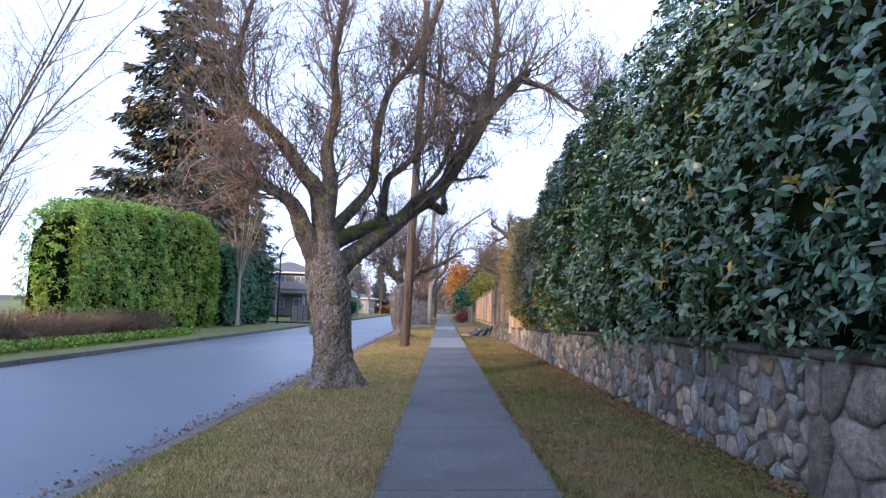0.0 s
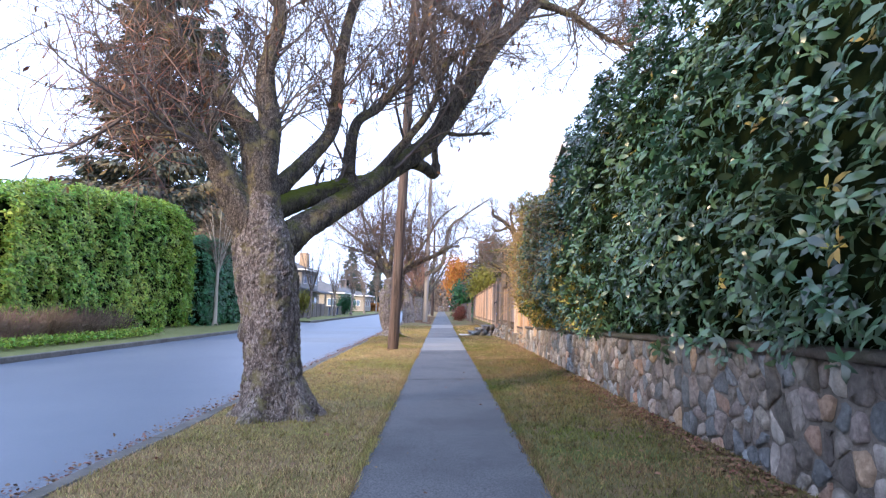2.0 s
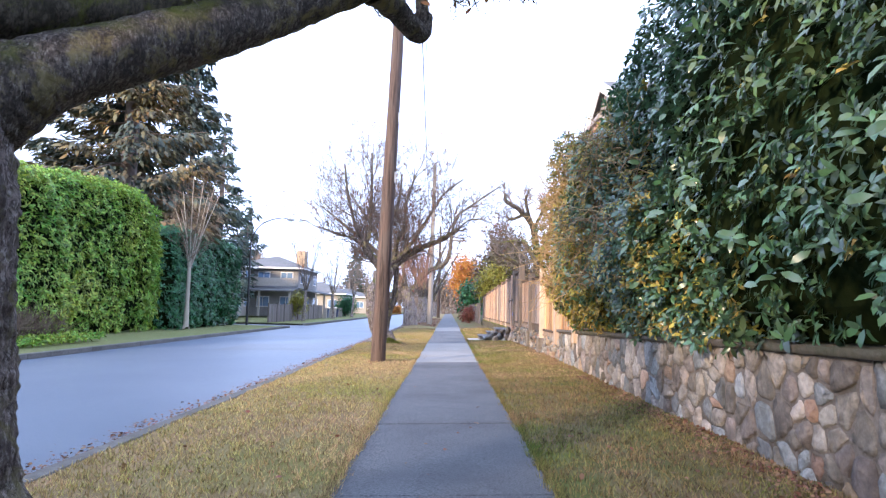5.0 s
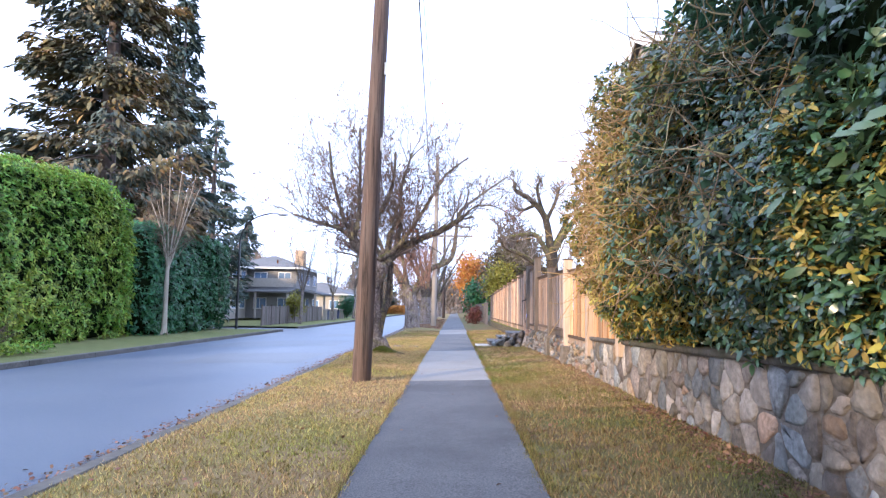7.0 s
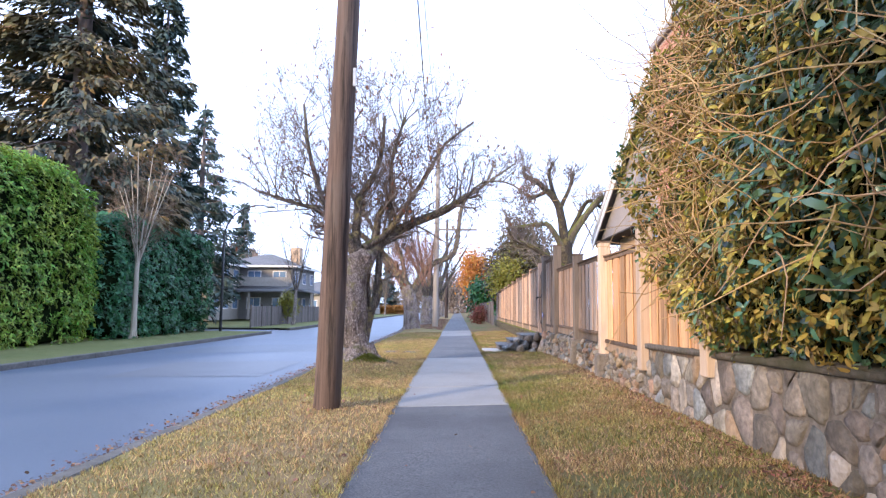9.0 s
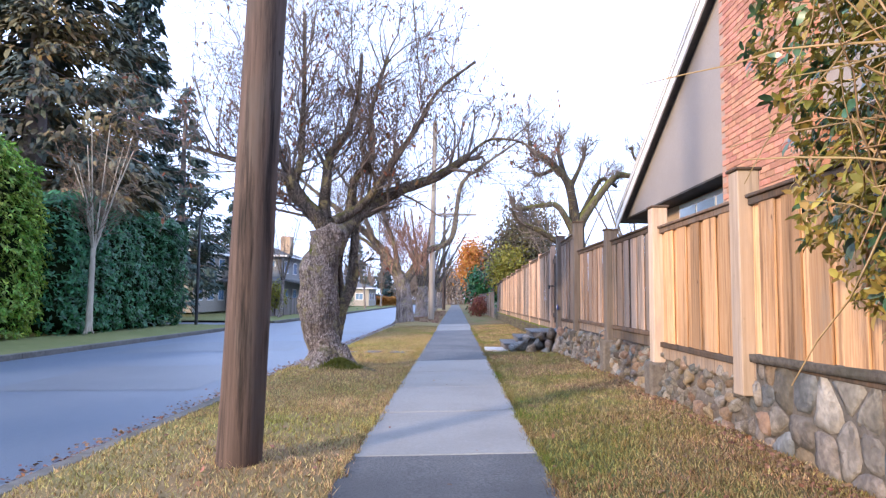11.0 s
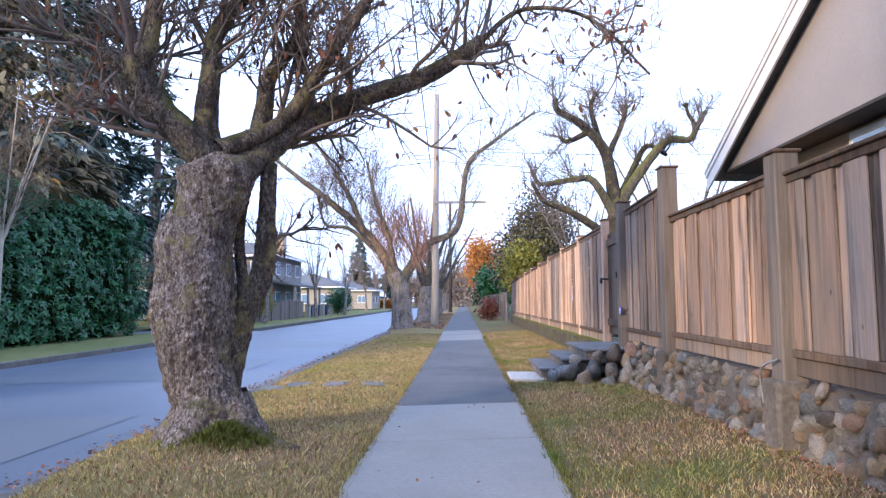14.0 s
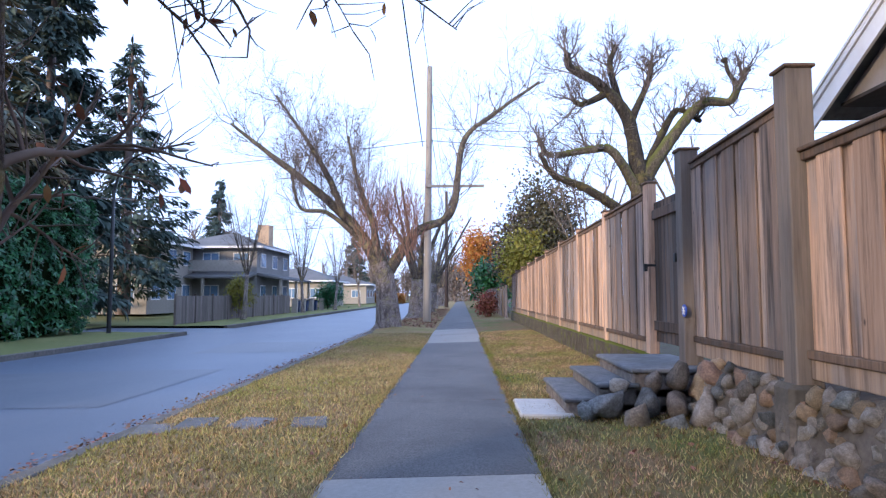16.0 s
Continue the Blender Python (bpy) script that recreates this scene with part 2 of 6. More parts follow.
M_DEADLEAF = material("dead_leaves", (0.13, 0.055, 0.035), (0.24, 0.11, 0.05), 4, None, 1, 0.8, 0, 1, island=0.45, translucent=0.2)
M_LITTER = material("leaf_litter", (0.16, 0.07, 0.048), (0.23, 0.14, 0.08), 4, None, 1, 0.85, 0, 1, island=0.5)
M_LAUREL = material("laurel_leaf", (0.028, 0.085, 0.05), (0.07, 0.145, 0.075), 1.6, (0.10, 0.125, 0.03), 0.5, 0.3, 0, 1, island=0.7, translucent=0.2, spec=0.8)
M_LAUREL_Y = material("yellowing_leaf", (0.31, 0.25, 0.05), (0.44, 0.325, 0.09), 1.6, (0.18, 0.20, 0.04), 0.7, 0.5, 0, 1, island=0.5, translucent=0.3)
M_HEDGE = material("clipped_hedge_leaf", (0.15, 0.29, 0.045), (0.26, 0.39, 0.065), 1.2, (0.42, 0.42, 0.06), 0.4, 0.5, 0, 1, island=0.6, translucent=0.4)
M_HEDGE_D = material("dark_hedge_leaf", (0.02, 0.10, 0.04), (0.05, 0.15, 0.055), 1.2, None, 1, 0.4, 0, 1, island=0.5, translucent=0.2)
# near-black: the shade between the leaves put into the core's colour
M_CORE = material("hedge_shade_core", (0.006, 0.012, 0.005), (0.015, 0.02, 0.008), 6, None, 1, 1.0, 0.6, 20, spec=0.0)
M_SPRUCE = material("spruce_needles", (0.04, 0.06, 0.055), (0.07, 0.09, 0.07), 0.6, (0.22, 0.14, 0.04), 0.35, 0.8, 0, 1, island=0.45, mix2=0.8)
M_SPRUCE_D = material("dark_spruce_needles", (0.035, 0.062, 0.058), (0.07, 0.10, 0.08), 0.6, None, 1, 0.8, 0, 1, island=0.4)
M_POLE = weathered("pole_wood", (0.11, 0.076, 0.062), (0.045, 0.031, 0.026), (0.085, 0.07, 0.062), (0.014, 0.011, 0.01), 0.45, 0.95)
M_POLE_G = material("grey_pole_wood", (0.25, 0.22, 0.19), (0.34, 0.30, 0.26), 9, None, 1, 0.85, 0.6, 40, stretch=(1, 1, 0.06))
M_FENCE = weathered("cedar_board", (0.66, 0.42, 0.235), (0.47, 0.25, 0.12), (0.40, 0.30, 0.22), (0.13, 0.07, 0.04), 0.25, 0.7)
M_FENCE_GREY = weathered("weathered_board", (0.60, 0.41, 0.29), (0.40, 0.25, 0.165), (0.27, 0.235, 0.215), (0.08, 0.06, 0.052), 0.45, 0.8)
M_FENCE_OLD = weathered("old_board", (0.44, 0.32, 0.25), (0.28, 0.19, 0.14), (0.21, 0.195, 0.19), (0.06, 0.05, 0.046), 0.8, 0.85)
M_FENCE_DARK = material("grey_fence_board", (0.12, 0.10, 0.09), (0.20, 0.17, 0.15), 5, (0.08, 0.07, 0.065), 1.4, 0.9, 0.3, 30, rand=0.3, stretch=(4, 4, 0.3))
M_POST = weathered("fence_post_wood", (0.52, 0.41, 0.32), (0.40, 0.30, 0.225), (0.33, 0.27, 0.23), (0.16, 0.11, 0.08), 0.4, 0.35)
M_POST_GREY = weathered("grey_post_wood", (0.37, 0.31, 0.265), (0.27, 0.215, 0.18), (0.22, 0.195, 0.18), (0.09, 0.075, 0.065), 0.7, 0.4)
M_KICK = weathered("kick_board_wood", (0.33, 0.24, 0.17), (0.22, 0.15, 0.10), (0.19, 0.165, 0.15), (0.07, 0.05, 0.04), 0.6, 0.7)
M_RAIL = weathered("dark_rail_wood", (0.19, 0.125, 0.085), (0.10, 0.065, 0.045), (0.12, 0.105, 0.095), (0.035, 0.028, 0.024), 0.5, 0.6)
M_STONE = material("field_stone", (0.12, 0.105, 0.095), (0.33, 0.285, 0.25), 17, (0.10, 0.09, 0.08), 3.4, 0.88, 1.0, 38, rand=0.42, mix2=0.8, relief=0.03)
M_STONE_BLUE = material("blue_grey_stone", (0.12, 0.13, 0.14), (0.31, 0.325, 0.335), 17, (0.09, 0.095, 0.095), 3.4, 0.85, 1.0, 38, rand=0.4, mix2=0.8, relief=0.03)
M_STONE_TAN = material("tan_stone", (0.24, 0.165, 0.11), (0.48, 0.35, 0.245), 17, (0.18, 0.135, 0.10), 3.4, 0.88, 1.0, 38, rand=0.35, mix2=0.7, relief=0.03)
M_STONE_PALE = material("pale_stone", (0.26, 0.235, 0.21), (0.50, 0.45, 0.40), 17, (0.18, 0.16, 0.14), 3.4, 0.88, 1.0, 38, rand=0.25, mix2=0.8, relief=0.03)
M_MORTAR = material("mortar", (0.13, 0.112, 0.098), (0.27, 0.232, 0.20), 22, (0.085, 0.078, 0.065), 1.2, 0.95, 1.0, 55, world_space=True, mix2=0.8, relief=0.03)
# darker copy of the mortar: shade under the hedge overhang put into the colour
M_COPING = material("shaded_coping_mortar", (0.075, 0.065, 0.055), (0.17, 0.145, 0.125), 16, (0.05, 0.055, 0.025), 1.4, 0.95, 1.0, 45, world_space=True, mix2=0.8, relief=0.03)
M_STEP = material("slate_step", (0.10, 0.105, 0.115), (0.20, 0.20, 0.21), 14, (0.08, 0.085, 0.07), 3, 0.8, 0.6, 50, rand=0.2)
M_SLAB = material("pale_slab", (0.36, 0.35, 0.34), (0.46, 0.44, 0.42), 12, None, 1, 0.85, 0.3, 60)
M_STUCCO = material("grey_stucco", (0.30, 0.265, 0.25), (0.34, 0.30, 0.28), 30, (0.26, 0.23, 0.22), 0.6, 0.9, 0.3, 120)
M_STUCCO_TAN = material("tan_stucco", (0.44, 0.31, 0.20), (0.48, 0.35, 0.23), 30, None, 1, 0.9, 0.3, 120)
M_BRICK = material("brick", (0.42, 0.19, 0.125), (0.54, 0.27, 0.18), 12, (0.34, 0.16, 0.11), 2, 0.9, 0.4, 50, rand=0.2)
M_BRICKMORTAR = material("brick_mortar", (0.36, 0.24, 0.19), (0.42, 0.30, 0.24), 20, None, 1, 0.95, 0.3, 60)
M_WHITE = material("white_trim_paint", (0.72, 0.70, 0.68), (0.80, 0.78, 0.76), 8, (0.62, 0.60, 0.58), 1.2, 0.6, 0.1, 60)
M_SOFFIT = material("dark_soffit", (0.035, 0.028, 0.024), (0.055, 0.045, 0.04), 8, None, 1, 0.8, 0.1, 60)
M_SHINGLE = material("roof_shingle", (0.10, 0.10, 0.105), (0.17, 0.165, 0.165), 10, (0.08, 0.085, 0.08), 1.0, 0.9, 0.5, 30)
M_SIDING = material("grey_siding", (0.20, 0.19, 0.185), (0.26, 0.25, 0.24), 6, (0.16, 0.155, 0.15), 0.6, 0.8, 0.2, 40)
M_CREAM = material("cream_siding", (0.28, 0.25, 0.215), (0.34, 0.31, 0.27), 6, None, 1, 0.8, 0.2, 40)
M_BLACK = material("black_paint", (0.012, 0.013, 0.014), (0.022, 0.023, 0.024), 20, None, 1, 0.45, 0.1, 60)
M_STEEL = material("dull_steel", (0.33, 0.34, 0.35), (0.42, 0.43, 0.44), 20, None, 1, 0.4, 0.1, 60, metal=0.8)
M_WIRE = material("black_cable", (0.015, 0.015, 0.016), (0.02, 0.02, 0.021), 20, None, 1, 0.6, 0, 60)
M_ORANGE = material("orange_foliage", (0.42, 0.17, 0.035), (0.52, 0.25, 0.06), 1.5, None, 1, 0.7, 0, 1, island=0.35, translucent=0.3)
M_BUSH = material("dry_shrub", (0.13, 0.085, 0.06), (0.20, 0.14, 0.10), 2, (0.12, 0.10, 0.05), 0.8, 0.85, 0, 1, island=0.35)
M_DARKBUSH = material("dark_brown_foliage", (0.06, 0.055, 0.035), (0.11, 0.095, 0.06), 2, (0.07, 0.08, 0.03), 0.8, 0.85, 0, 1, island=0.4)
M_REDBUSH = material("red_brown_shrub", (0.10, 0.035, 0.028), (0.16, 0.06, 0.045), 2, None, 1, 0.85, 0, 1, island=0.4)
M_YELLOWG = material("yellow_green_leaf", (0.20, 0.19, 0.03), (0.28, 0.26, 0.05), 1.5, None, 1, 0.6, 0, 1, island=0.35, translucent=0.25)
M_FARWOOD = material("far_wood_twigs", (0.15, 0.12, 0.11), (0.21, 0.17, 0.155), 0.3, (0.20, 0.14, 0.09), 0.06, 0.95, 0, 1, island=0.3)
M_FARLEAF = material("far_brown_foliage", (0.14, 0.115, 0.10), (0.21, 0.17, 0.14), 0.6, None, 1, 0.95, 0, 1, island=0.4)
M_SIGN_DARK = material("dark_blue_plastic", (0.02, 0.035, 0.09), (0.03, 0.05, 0.12), 20, None, 1, 0.45, 0, 1)
M_SIGN = material("blue_plastic", (0.03, 0.07, 0.35), (0.04, 0.09, 0.42), 20, None, 1, 0.4, 0, 1)
M_YOUNGBARK = material("pale_young_bark", (0.30, 0.26, 0.20), (0.42, 0.37, 0.30), 9, (0.22, 0.19, 0.14), 2, 0.85, 0.4, 60, stretch=(1, 1, 0.3))


def glass():
    m = bpy.data.materials.new("sky_tinted_glass")
    m.use_nodes = True
    b = m.node_tree.nodes["Principled BSDF"]
    # pale blue base: the sky's reflection put into the pane colour
    b.inputs["Base Color"].default_value = (0.16, 0.24, 0.36, 1)
    b.inputs["Roughness"].default_value, b.inputs["Specular IOR Level"].default_value = 0.06, 1.0
    return m


M_STEMS = material("tan_stems", (0.26, 0.17, 0.08), (0.36, 0.25, 0.13), 3, None, 1, 0.8, 0, 1, island=0.3)
M_GLASS = glass()


# ---- mesh helpers ----
def fast_mesh(name, v, f, smooth=False):
    """A mesh from an (n, 3) array of places and an (m, k) array of faces with k corners each."""
    v, f = np.asarray(v, dtype=np.float32), np.asarray(f, dtype=np.int32)
    me = bpy.data.meshes.new(name)
    me.vertices.add(len(v))
    me.vertices.foreach_set("co", v.ravel())
    k = f.shape[1]
    me.loops.add(f.size)
    me.loops.foreach_set("vertex_index", f.ravel())
    me.polygons.add(len(f))
    me.polygons.foreach_set("loop_start", np.arange(0, f.size, k, dtype=np.int32))
    me.update(calc_edges=True)
    me.validate()
    if smooth:
        me.shade_smooth()
    return me


def link(name, me, mat, parent=None, label=""):
    ob = new(name, me)
    if mat and not me.materials:
        me.materials.append(mat)
    if parent:
        ob.parent = parent
    if label:
        ob["label"] = label
    return ob


def part(name, bm, mat, parent=None, label="", smooth=False):
    me = bpy.data.meshes.new(name)
    bm.to_mesh(me)
    bm.free()
    if smooth:
        me.shade_smooth()
    return link(name, me, mat, parent, label)


def empty(name, place=(0, 0, 0), label="", category="", group="", kind=""):
    ob = new(name)
    ob.location = place
    return tagged(ob, label, category, group, kind)


def box_bm(x0, x1, y0, y1, z0, z1, bevel=0.0, bm=None):
    bm = bm or bmesh.new()
    made = bmesh.ops.create_cube(bm, size=1.0, matrix=Matrix.Translation(((x0 + x1) / 2, (y0 + y1) / 2, (z0 + z1) / 2)) @ Matrix.Diagonal((x1 - x0, y1 - y0, z1 - z0, 1)))
    if bevel:
        edges = list({e for vert in made["verts"] for e in vert.link_edges})
        bmesh.ops.bevel(bm, geom=edges, offset=bevel, segments=1, affect="EDGES", profile=0.6)
    return bm


def prism_bm(outline, depth, bm=None):
    """A closed prism: outline of (x, y, z) corners, pushed along the vector depth."""
    bm = bm or bmesh.new()
    a = [bm.verts.new(p) for p in outline]
    b = [bm.verts.new(Vector(p) + Vector(depth)) for p in outline]
    bm.faces.new(a)
    bm.faces.new(b[::-1])
    for i in range(len(a)):
        j = (i + 1) % len(a)
        bm.faces.new((a[j], a[i], b[i], b[j]))
    bmesh.ops.recalc_face_normals(bm, faces=bm.faces)
    return bm


class Tubes:
    """Gathers many tapered tubes into one mesh."""

    def __init__(self):
        self.v, self.f, self.n, self.thin = [], [], 0, {}

    def twig(self, pts, r0, r1):
        """A thin three-sided tube, worked out with all others of its length at the end."""
        self.thin.setdefault(len(pts), []).append((pts, r0, r1))

    def flush(self):
        for k, rows in self.thin.items():
            p = np.array([r[0] for r in rows])
            m = len(p)
            rad = np.linspace(np.array([r[1] for r in rows]), np.array([r[2] for r in rows]), k, axis=1)
            tang = np.gradient(p, axis=1)
            tang /= np.linalg.norm(tang, axis=2)[:, :, None] + 1e-9
            ref = np.where(np.abs(tang[:, :1, 2:]) < 0.8, np.array([0, 0, 1.0]), np.array([1.0, 0, 0]))
            u = np.cross(tang, np.repeat(ref, k, axis=1))
            u /= np.linalg.norm(u, axis=2)[:, :, None] + 1e-9
            w = np.cross(tang, u)
            ang = np.arange(3) * 2 * np.pi / 3
            v = p[:, :, None, :] + (u[:, :, None, :] * np.cos(ang)[:, None] + w[:, :, None, :] * np.sin(ang)[:, None]) * rad[:, :, None, None]
            base = (np.arange(m) * k * 3)[:, None, None] + (np.arange(k - 1) * 3)[None, :, None] + np.arange(3)[None, None, :]
            nxt = base - np.arange(3) + (np.arange(3) + 1) % 3
            q = np.stack([base, nxt, nxt + 3, base + 3], axis=-1).reshape(-1, 4) + self.n
            self.v.append(v.reshape(-1, 3))
            self.f.append(q)
            self.n += m * k * 3
        self.thin = {}

    def add(self, pts, radii, sides=6, rough=0.0, seed=0):
        pts = np.asarray(pts, dtype=float)
        radii = np.asarray(radii, dtype=float)
        tang = np.gradient(pts, axis=0)
        tang /= np.linalg.norm(tang, axis=1)[:, None] + 1e-9
        ref = np.array([0.0, 0.0, 1.0]) if abs(tang[0][2]) < 0.8 else np.array([1.0, 0.0, 0.0])
        u = np.cross(tang, ref)
        u /= np.linalg.norm(u, axis=1)[:, None] + 1e-9
        w = np.cross(tang, u)
        ang = np.arange(sides) * 2 * np.pi / sides
        ring = u[:, None, :] * np.cos(ang)[None, :, None] + w[:, None, :] * np.sin(ang)[None, :, None]
        r = np.repeat(radii[:, None], sides, axis=1)
        if rough:
            for i in range(len(pts)):
                for k in range(sides):
                    q = pts[i] + ring[i, k] * radii[i]
                    g = 0.6 * noise.noise(Vector((q[0] * 3 + seed, q[1] * 3, q[2] * 2))) + 0.45 * noise.noise(Vector((q[0] * 9, q[1] * 9 + seed, q[2] * 4))) + 0.55 * noise.noise(Vector((q[0] * 24, q[1] * 24, q[2] * 14 + seed))) + 0.45 * noise.noise(Vector((q[0] * 60, q[1] * 60, q[2] * 28)))
                    r[i, k] *= 1 + rough * g
        v = pts[:, None, :] + ring * r[:, :, None]
        self.v.append(v.reshape(-1, 3))
        k = len(pts)
        i = (np.arange(k - 1)[:, None] * sides + np.arange(sides)[None, :]).ravel()
        j = (np.arange(k - 1)[:, None] * sides + (np.arange(sides)[None, :] + 1) % sides).ravel()
        q = np.stack([i, j, j + sides, i + sides], axis=1) + self.n
        self.f.append(q)
        self.n += k * sides
        if radii[-1] > 0.012:
            caps = np.arange(sides) + self.n - sides
            self.v.append(pts[-1:] + tang[-1:] * radii[-1] * 0.4)
            tip = np.full(sides, self.n)
            self.f.append(np.stack([caps, np.roll(caps, -1), tip, tip], axis=1))
            self.n += 1

    def mesh(self, name, smooth=True):
        self.flush()
        f = np.concatenate(self.f)
        tri = f[:, 2] == f[:, 3]
        quads = f[~tri]
        tris = np.concatenate([quads[:, [0, 1, 2]], quads[:, [0, 2, 3]], f[tri][:, :3]])
        return fast_mesh(name, np.concatenate(self.v), tris, smooth)


def leaves_mesh(name, places, out, size, rng, width=0.38, droop=0.35, spread=0.9, whorl=0):
    """Folded leaves, four triangles each, growing along out with scatter, or in whorls of so many round a shoot."""
    n = len(places)
    if whorl:
        c = np.arange(n) // whorl
        m = c[-1] + 1
        axis = out[::whorl][:m] * 0.8 + rng.normal(0, 0.35, (m, 3)) + np.array([0, 0, 0.55])
        axis /= np.linalg.norm(axis, axis=1)[:, None] + 1e-9
        u = np.cross(axis, np.array([0.3, 0.2, 1.0]))
        u /= np.linalg.norm(u, axis=1)[:, None] + 1e-9
        w = np.cross(axis, u)
        a = (np.arange(n) % whorl) * 6.283 / whorl + rng.uniform(0, 1, n)
        places = places[::whorl][:m][c] + rng.normal(0, 0.012, (n, 3))
        d = u[c] * np.cos(a)[:, None] + w[c] * np.sin(a)[:, None] + axis[c] * rng.uniform(-0.15, 0.55, n)[:, None]
        d[:, 2] -= droop * 0.5
        up = axis[c] + rng.normal(0, 0.22, (n, 3))
    else:
        d = out + rng.normal(0, spread, (n, 3)) * 0.6
        d[:, 2] -= droop
        up = rng.normal(0, 0.5, (n, 3)) + np.array([0, 0, 1.0]) + out * 0.7
    d /= np.linalg.norm(d, axis=1)[:, None] + 1e-9
    side = np.cross(d, up)
    side /= np.linalg.norm(side, axis=1)[:, None] + 1e-9
    nrm = np.cross(side, d)
    s = (np.asarray(size) * rng.uniform(0.65, 1.25, n))[:, None]
    w = s * width * rng.uniform(0.8, 1.15, n)[:, None]
    b = places
    lift = nrm * s * 0.07
    l1, r1 = b + d * s * 0.32 + side * w * 0.46 + lift, b + d * s * 0.32 - side * w * 0.46 + lift
    l2, r2 = b + d * s * 0.72 + side * w * 0.42 + lift, b + d * s * 0.72 - side * w * 0.42 + lift
    t = b + d * s - lift
    v = np.stack([b, l1, r1, l2, r2, t], axis=1).reshape(-1, 3)
    k = np.arange(n)[:, None] * 6
    f = np.stack([k + np.array([[0, 2, 1]]), k + np.array([[1, 2, 3]]), k + np.array([[2, 4, 3]]), k + np.array([[3, 4, 5]])], axis=1).reshape(-1, 3)
    return fast_mesh(name, v, f)


def bent(p, d, length, rng, n=5, wander=0.25, lift=0.1):
    """A wandering line from p along d."""
    step = rng.normal(0, wander, (n, 3))
    step[:, 2] += lift
    d = np.asarray(d, dtype=float) + np.cumsum(step, axis=0)
    d /= np.sqrt((d * d).sum(axis=1))[:, None]
    return np.vstack([np.asarray(p, dtype=float)[None], p + np.cumsum(d * (length / n), axis=0)])


def sprout(tubes, line, r0, rng, level, count, length, tips, lift=0.12, wander=0.22, start=0.25, lush=True):
    """Side shoots along a line, and theirs in turn."""
    for _ in range(count):
        s = rng.uniform(start, 1.0) * (len(line) - 1)
        i = min(int(s), len(line) - 2)
        t = line[i + 1] - line[i]
        p = line[i] + t * (s - i)
        t = t / (math.sqrt(t.dot(t)) + 1e-9)
        side = rng.normal(0, 1, 3)
        side -= t * side.dot(t)
        side /= math.sqrt(side.dot(side)) + 1e-9
        d = t * rng.uniform(0.3, 0.9) + side * rng.uniform(0.6, 1.0) + np.array([0, 0, 0.25])
        d /= math.sqrt(d.dot(d))
        ln = length * rng.uniform(0.5, 1.2)
        sub = bent(p, d, ln, rng, 5 if level > 1 else (4 if level else 2), wander, lift)
        rr = r0 * rng.uniform(0.6, 1.0)
        if level > 1:
            tubes.add(sub, np.linspace(rr, rr * 0.35, len(sub)), 5)
        else:
            tubes.twig(sub, rr, rr * 0.4)
        if level > 0:
            sprout(tubes, sub, max(rr * 0.48, 0.006), rng, level - 1, (7 if lush else 5) if level > 1 else (6 if lush else 4), ln * (0.62 if level > 1 else 0.5), tips, lift - 0.03, wander, 0.25, lush)
        else:
            tips.append(sub[-1])
            tips.append(sub[1])


def smooth_line(pts, per=6):
    """A finer line through the points (Catmull-Rom)."""
    p = np.asarray(pts, dtype=float)
    p = np.vstack([2 * p[0] - p[1], p, 2 * p[-1] - p[-2]])
    res = []
    for i in range(1, len(p) - 2):
        for t in np.arange(per) / per:
            a, b, c, d = p[i - 1], p[i], p[i + 1], p[i + 2]
            res.append(0.5 * (2 * b + (c - a) * t + (2 * a - 5 * b + 4 * c - d) * t * t + (3 * b - a - 3 * c + d) * t ** 3))
    res.append(p[-2])
    return np.array(res)


# ---- ground ----
def sheet(name, x0, x1, y0, y1, step, height, mat, label="", category=""):
    nx, ny = max(2, int((x1 - x0) / step[0]) + 1), max(2, int((y1 - y0) / step[1]) + 1)
    xs, ys = np.linspace(x0, x1, nx), np.linspace(y0, y1, ny)
    v = np.array([(x, y, height(x, y)) for y in ys for x in xs])
    i = (np.arange(ny - 1)[:, None] * nx + np.arange(nx - 1)[None, :]).ravel()
    f = np.stack([i, i + 1, i + nx + 1, i + nx], axis=1)
    ob = link(name, fast_mesh(name, v, f, True), mat)
    return tagged(ob, label, category, kind="structure")


def lumps(x, y, s):
    return noise.noise(Vector((x * s, y * s, 3.7)))


def left_verge(x, y):
    k = (x + 2.86) / 2.1
    z = -0.05 + 0.03 * k + 0.035 * math.sin(math.pi * min(max(k, 0), 1))
    z += 0.02 * lumps(x, y, 1.3) + 0.012 * lumps(x, y, 5)
    for tx, ty, s in ((-2.05, 11.2, 0.0), (-2.05, 28.9, 0.14), (-2.4, 50.0, 0.15)):
        z += s * math.exp(-((x - tx) ** 2 + (y - ty) ** 2) / 0.9)
    return z if x < -0.80 else min(z, -0.03)


def right_verge(x, y):
    k = (x - 0.75) / 1.95
    z = 0.015 + 0.09 * k + 0.02 * lumps(x, y, 1.1) + 0.012 * lumps(x, y, 5) * min(1, k * 4)
    return z


tagged(link("ground", fast_mesh("ground", [(-900, -400, -0.5), (900, -400, -0.5), (900, 1600, -0.5), (-900, 1600, -0.5)], [(0, 1, 2, 3)]), M_SOIL), "wide dark earth ground under the street", "ground", kind="structure")


def road_z(x, y=0):
    k = (-2.98 - x) / 7.8
    return -0.115 - 0.24 * k + 0.20 * k * (1 - k)


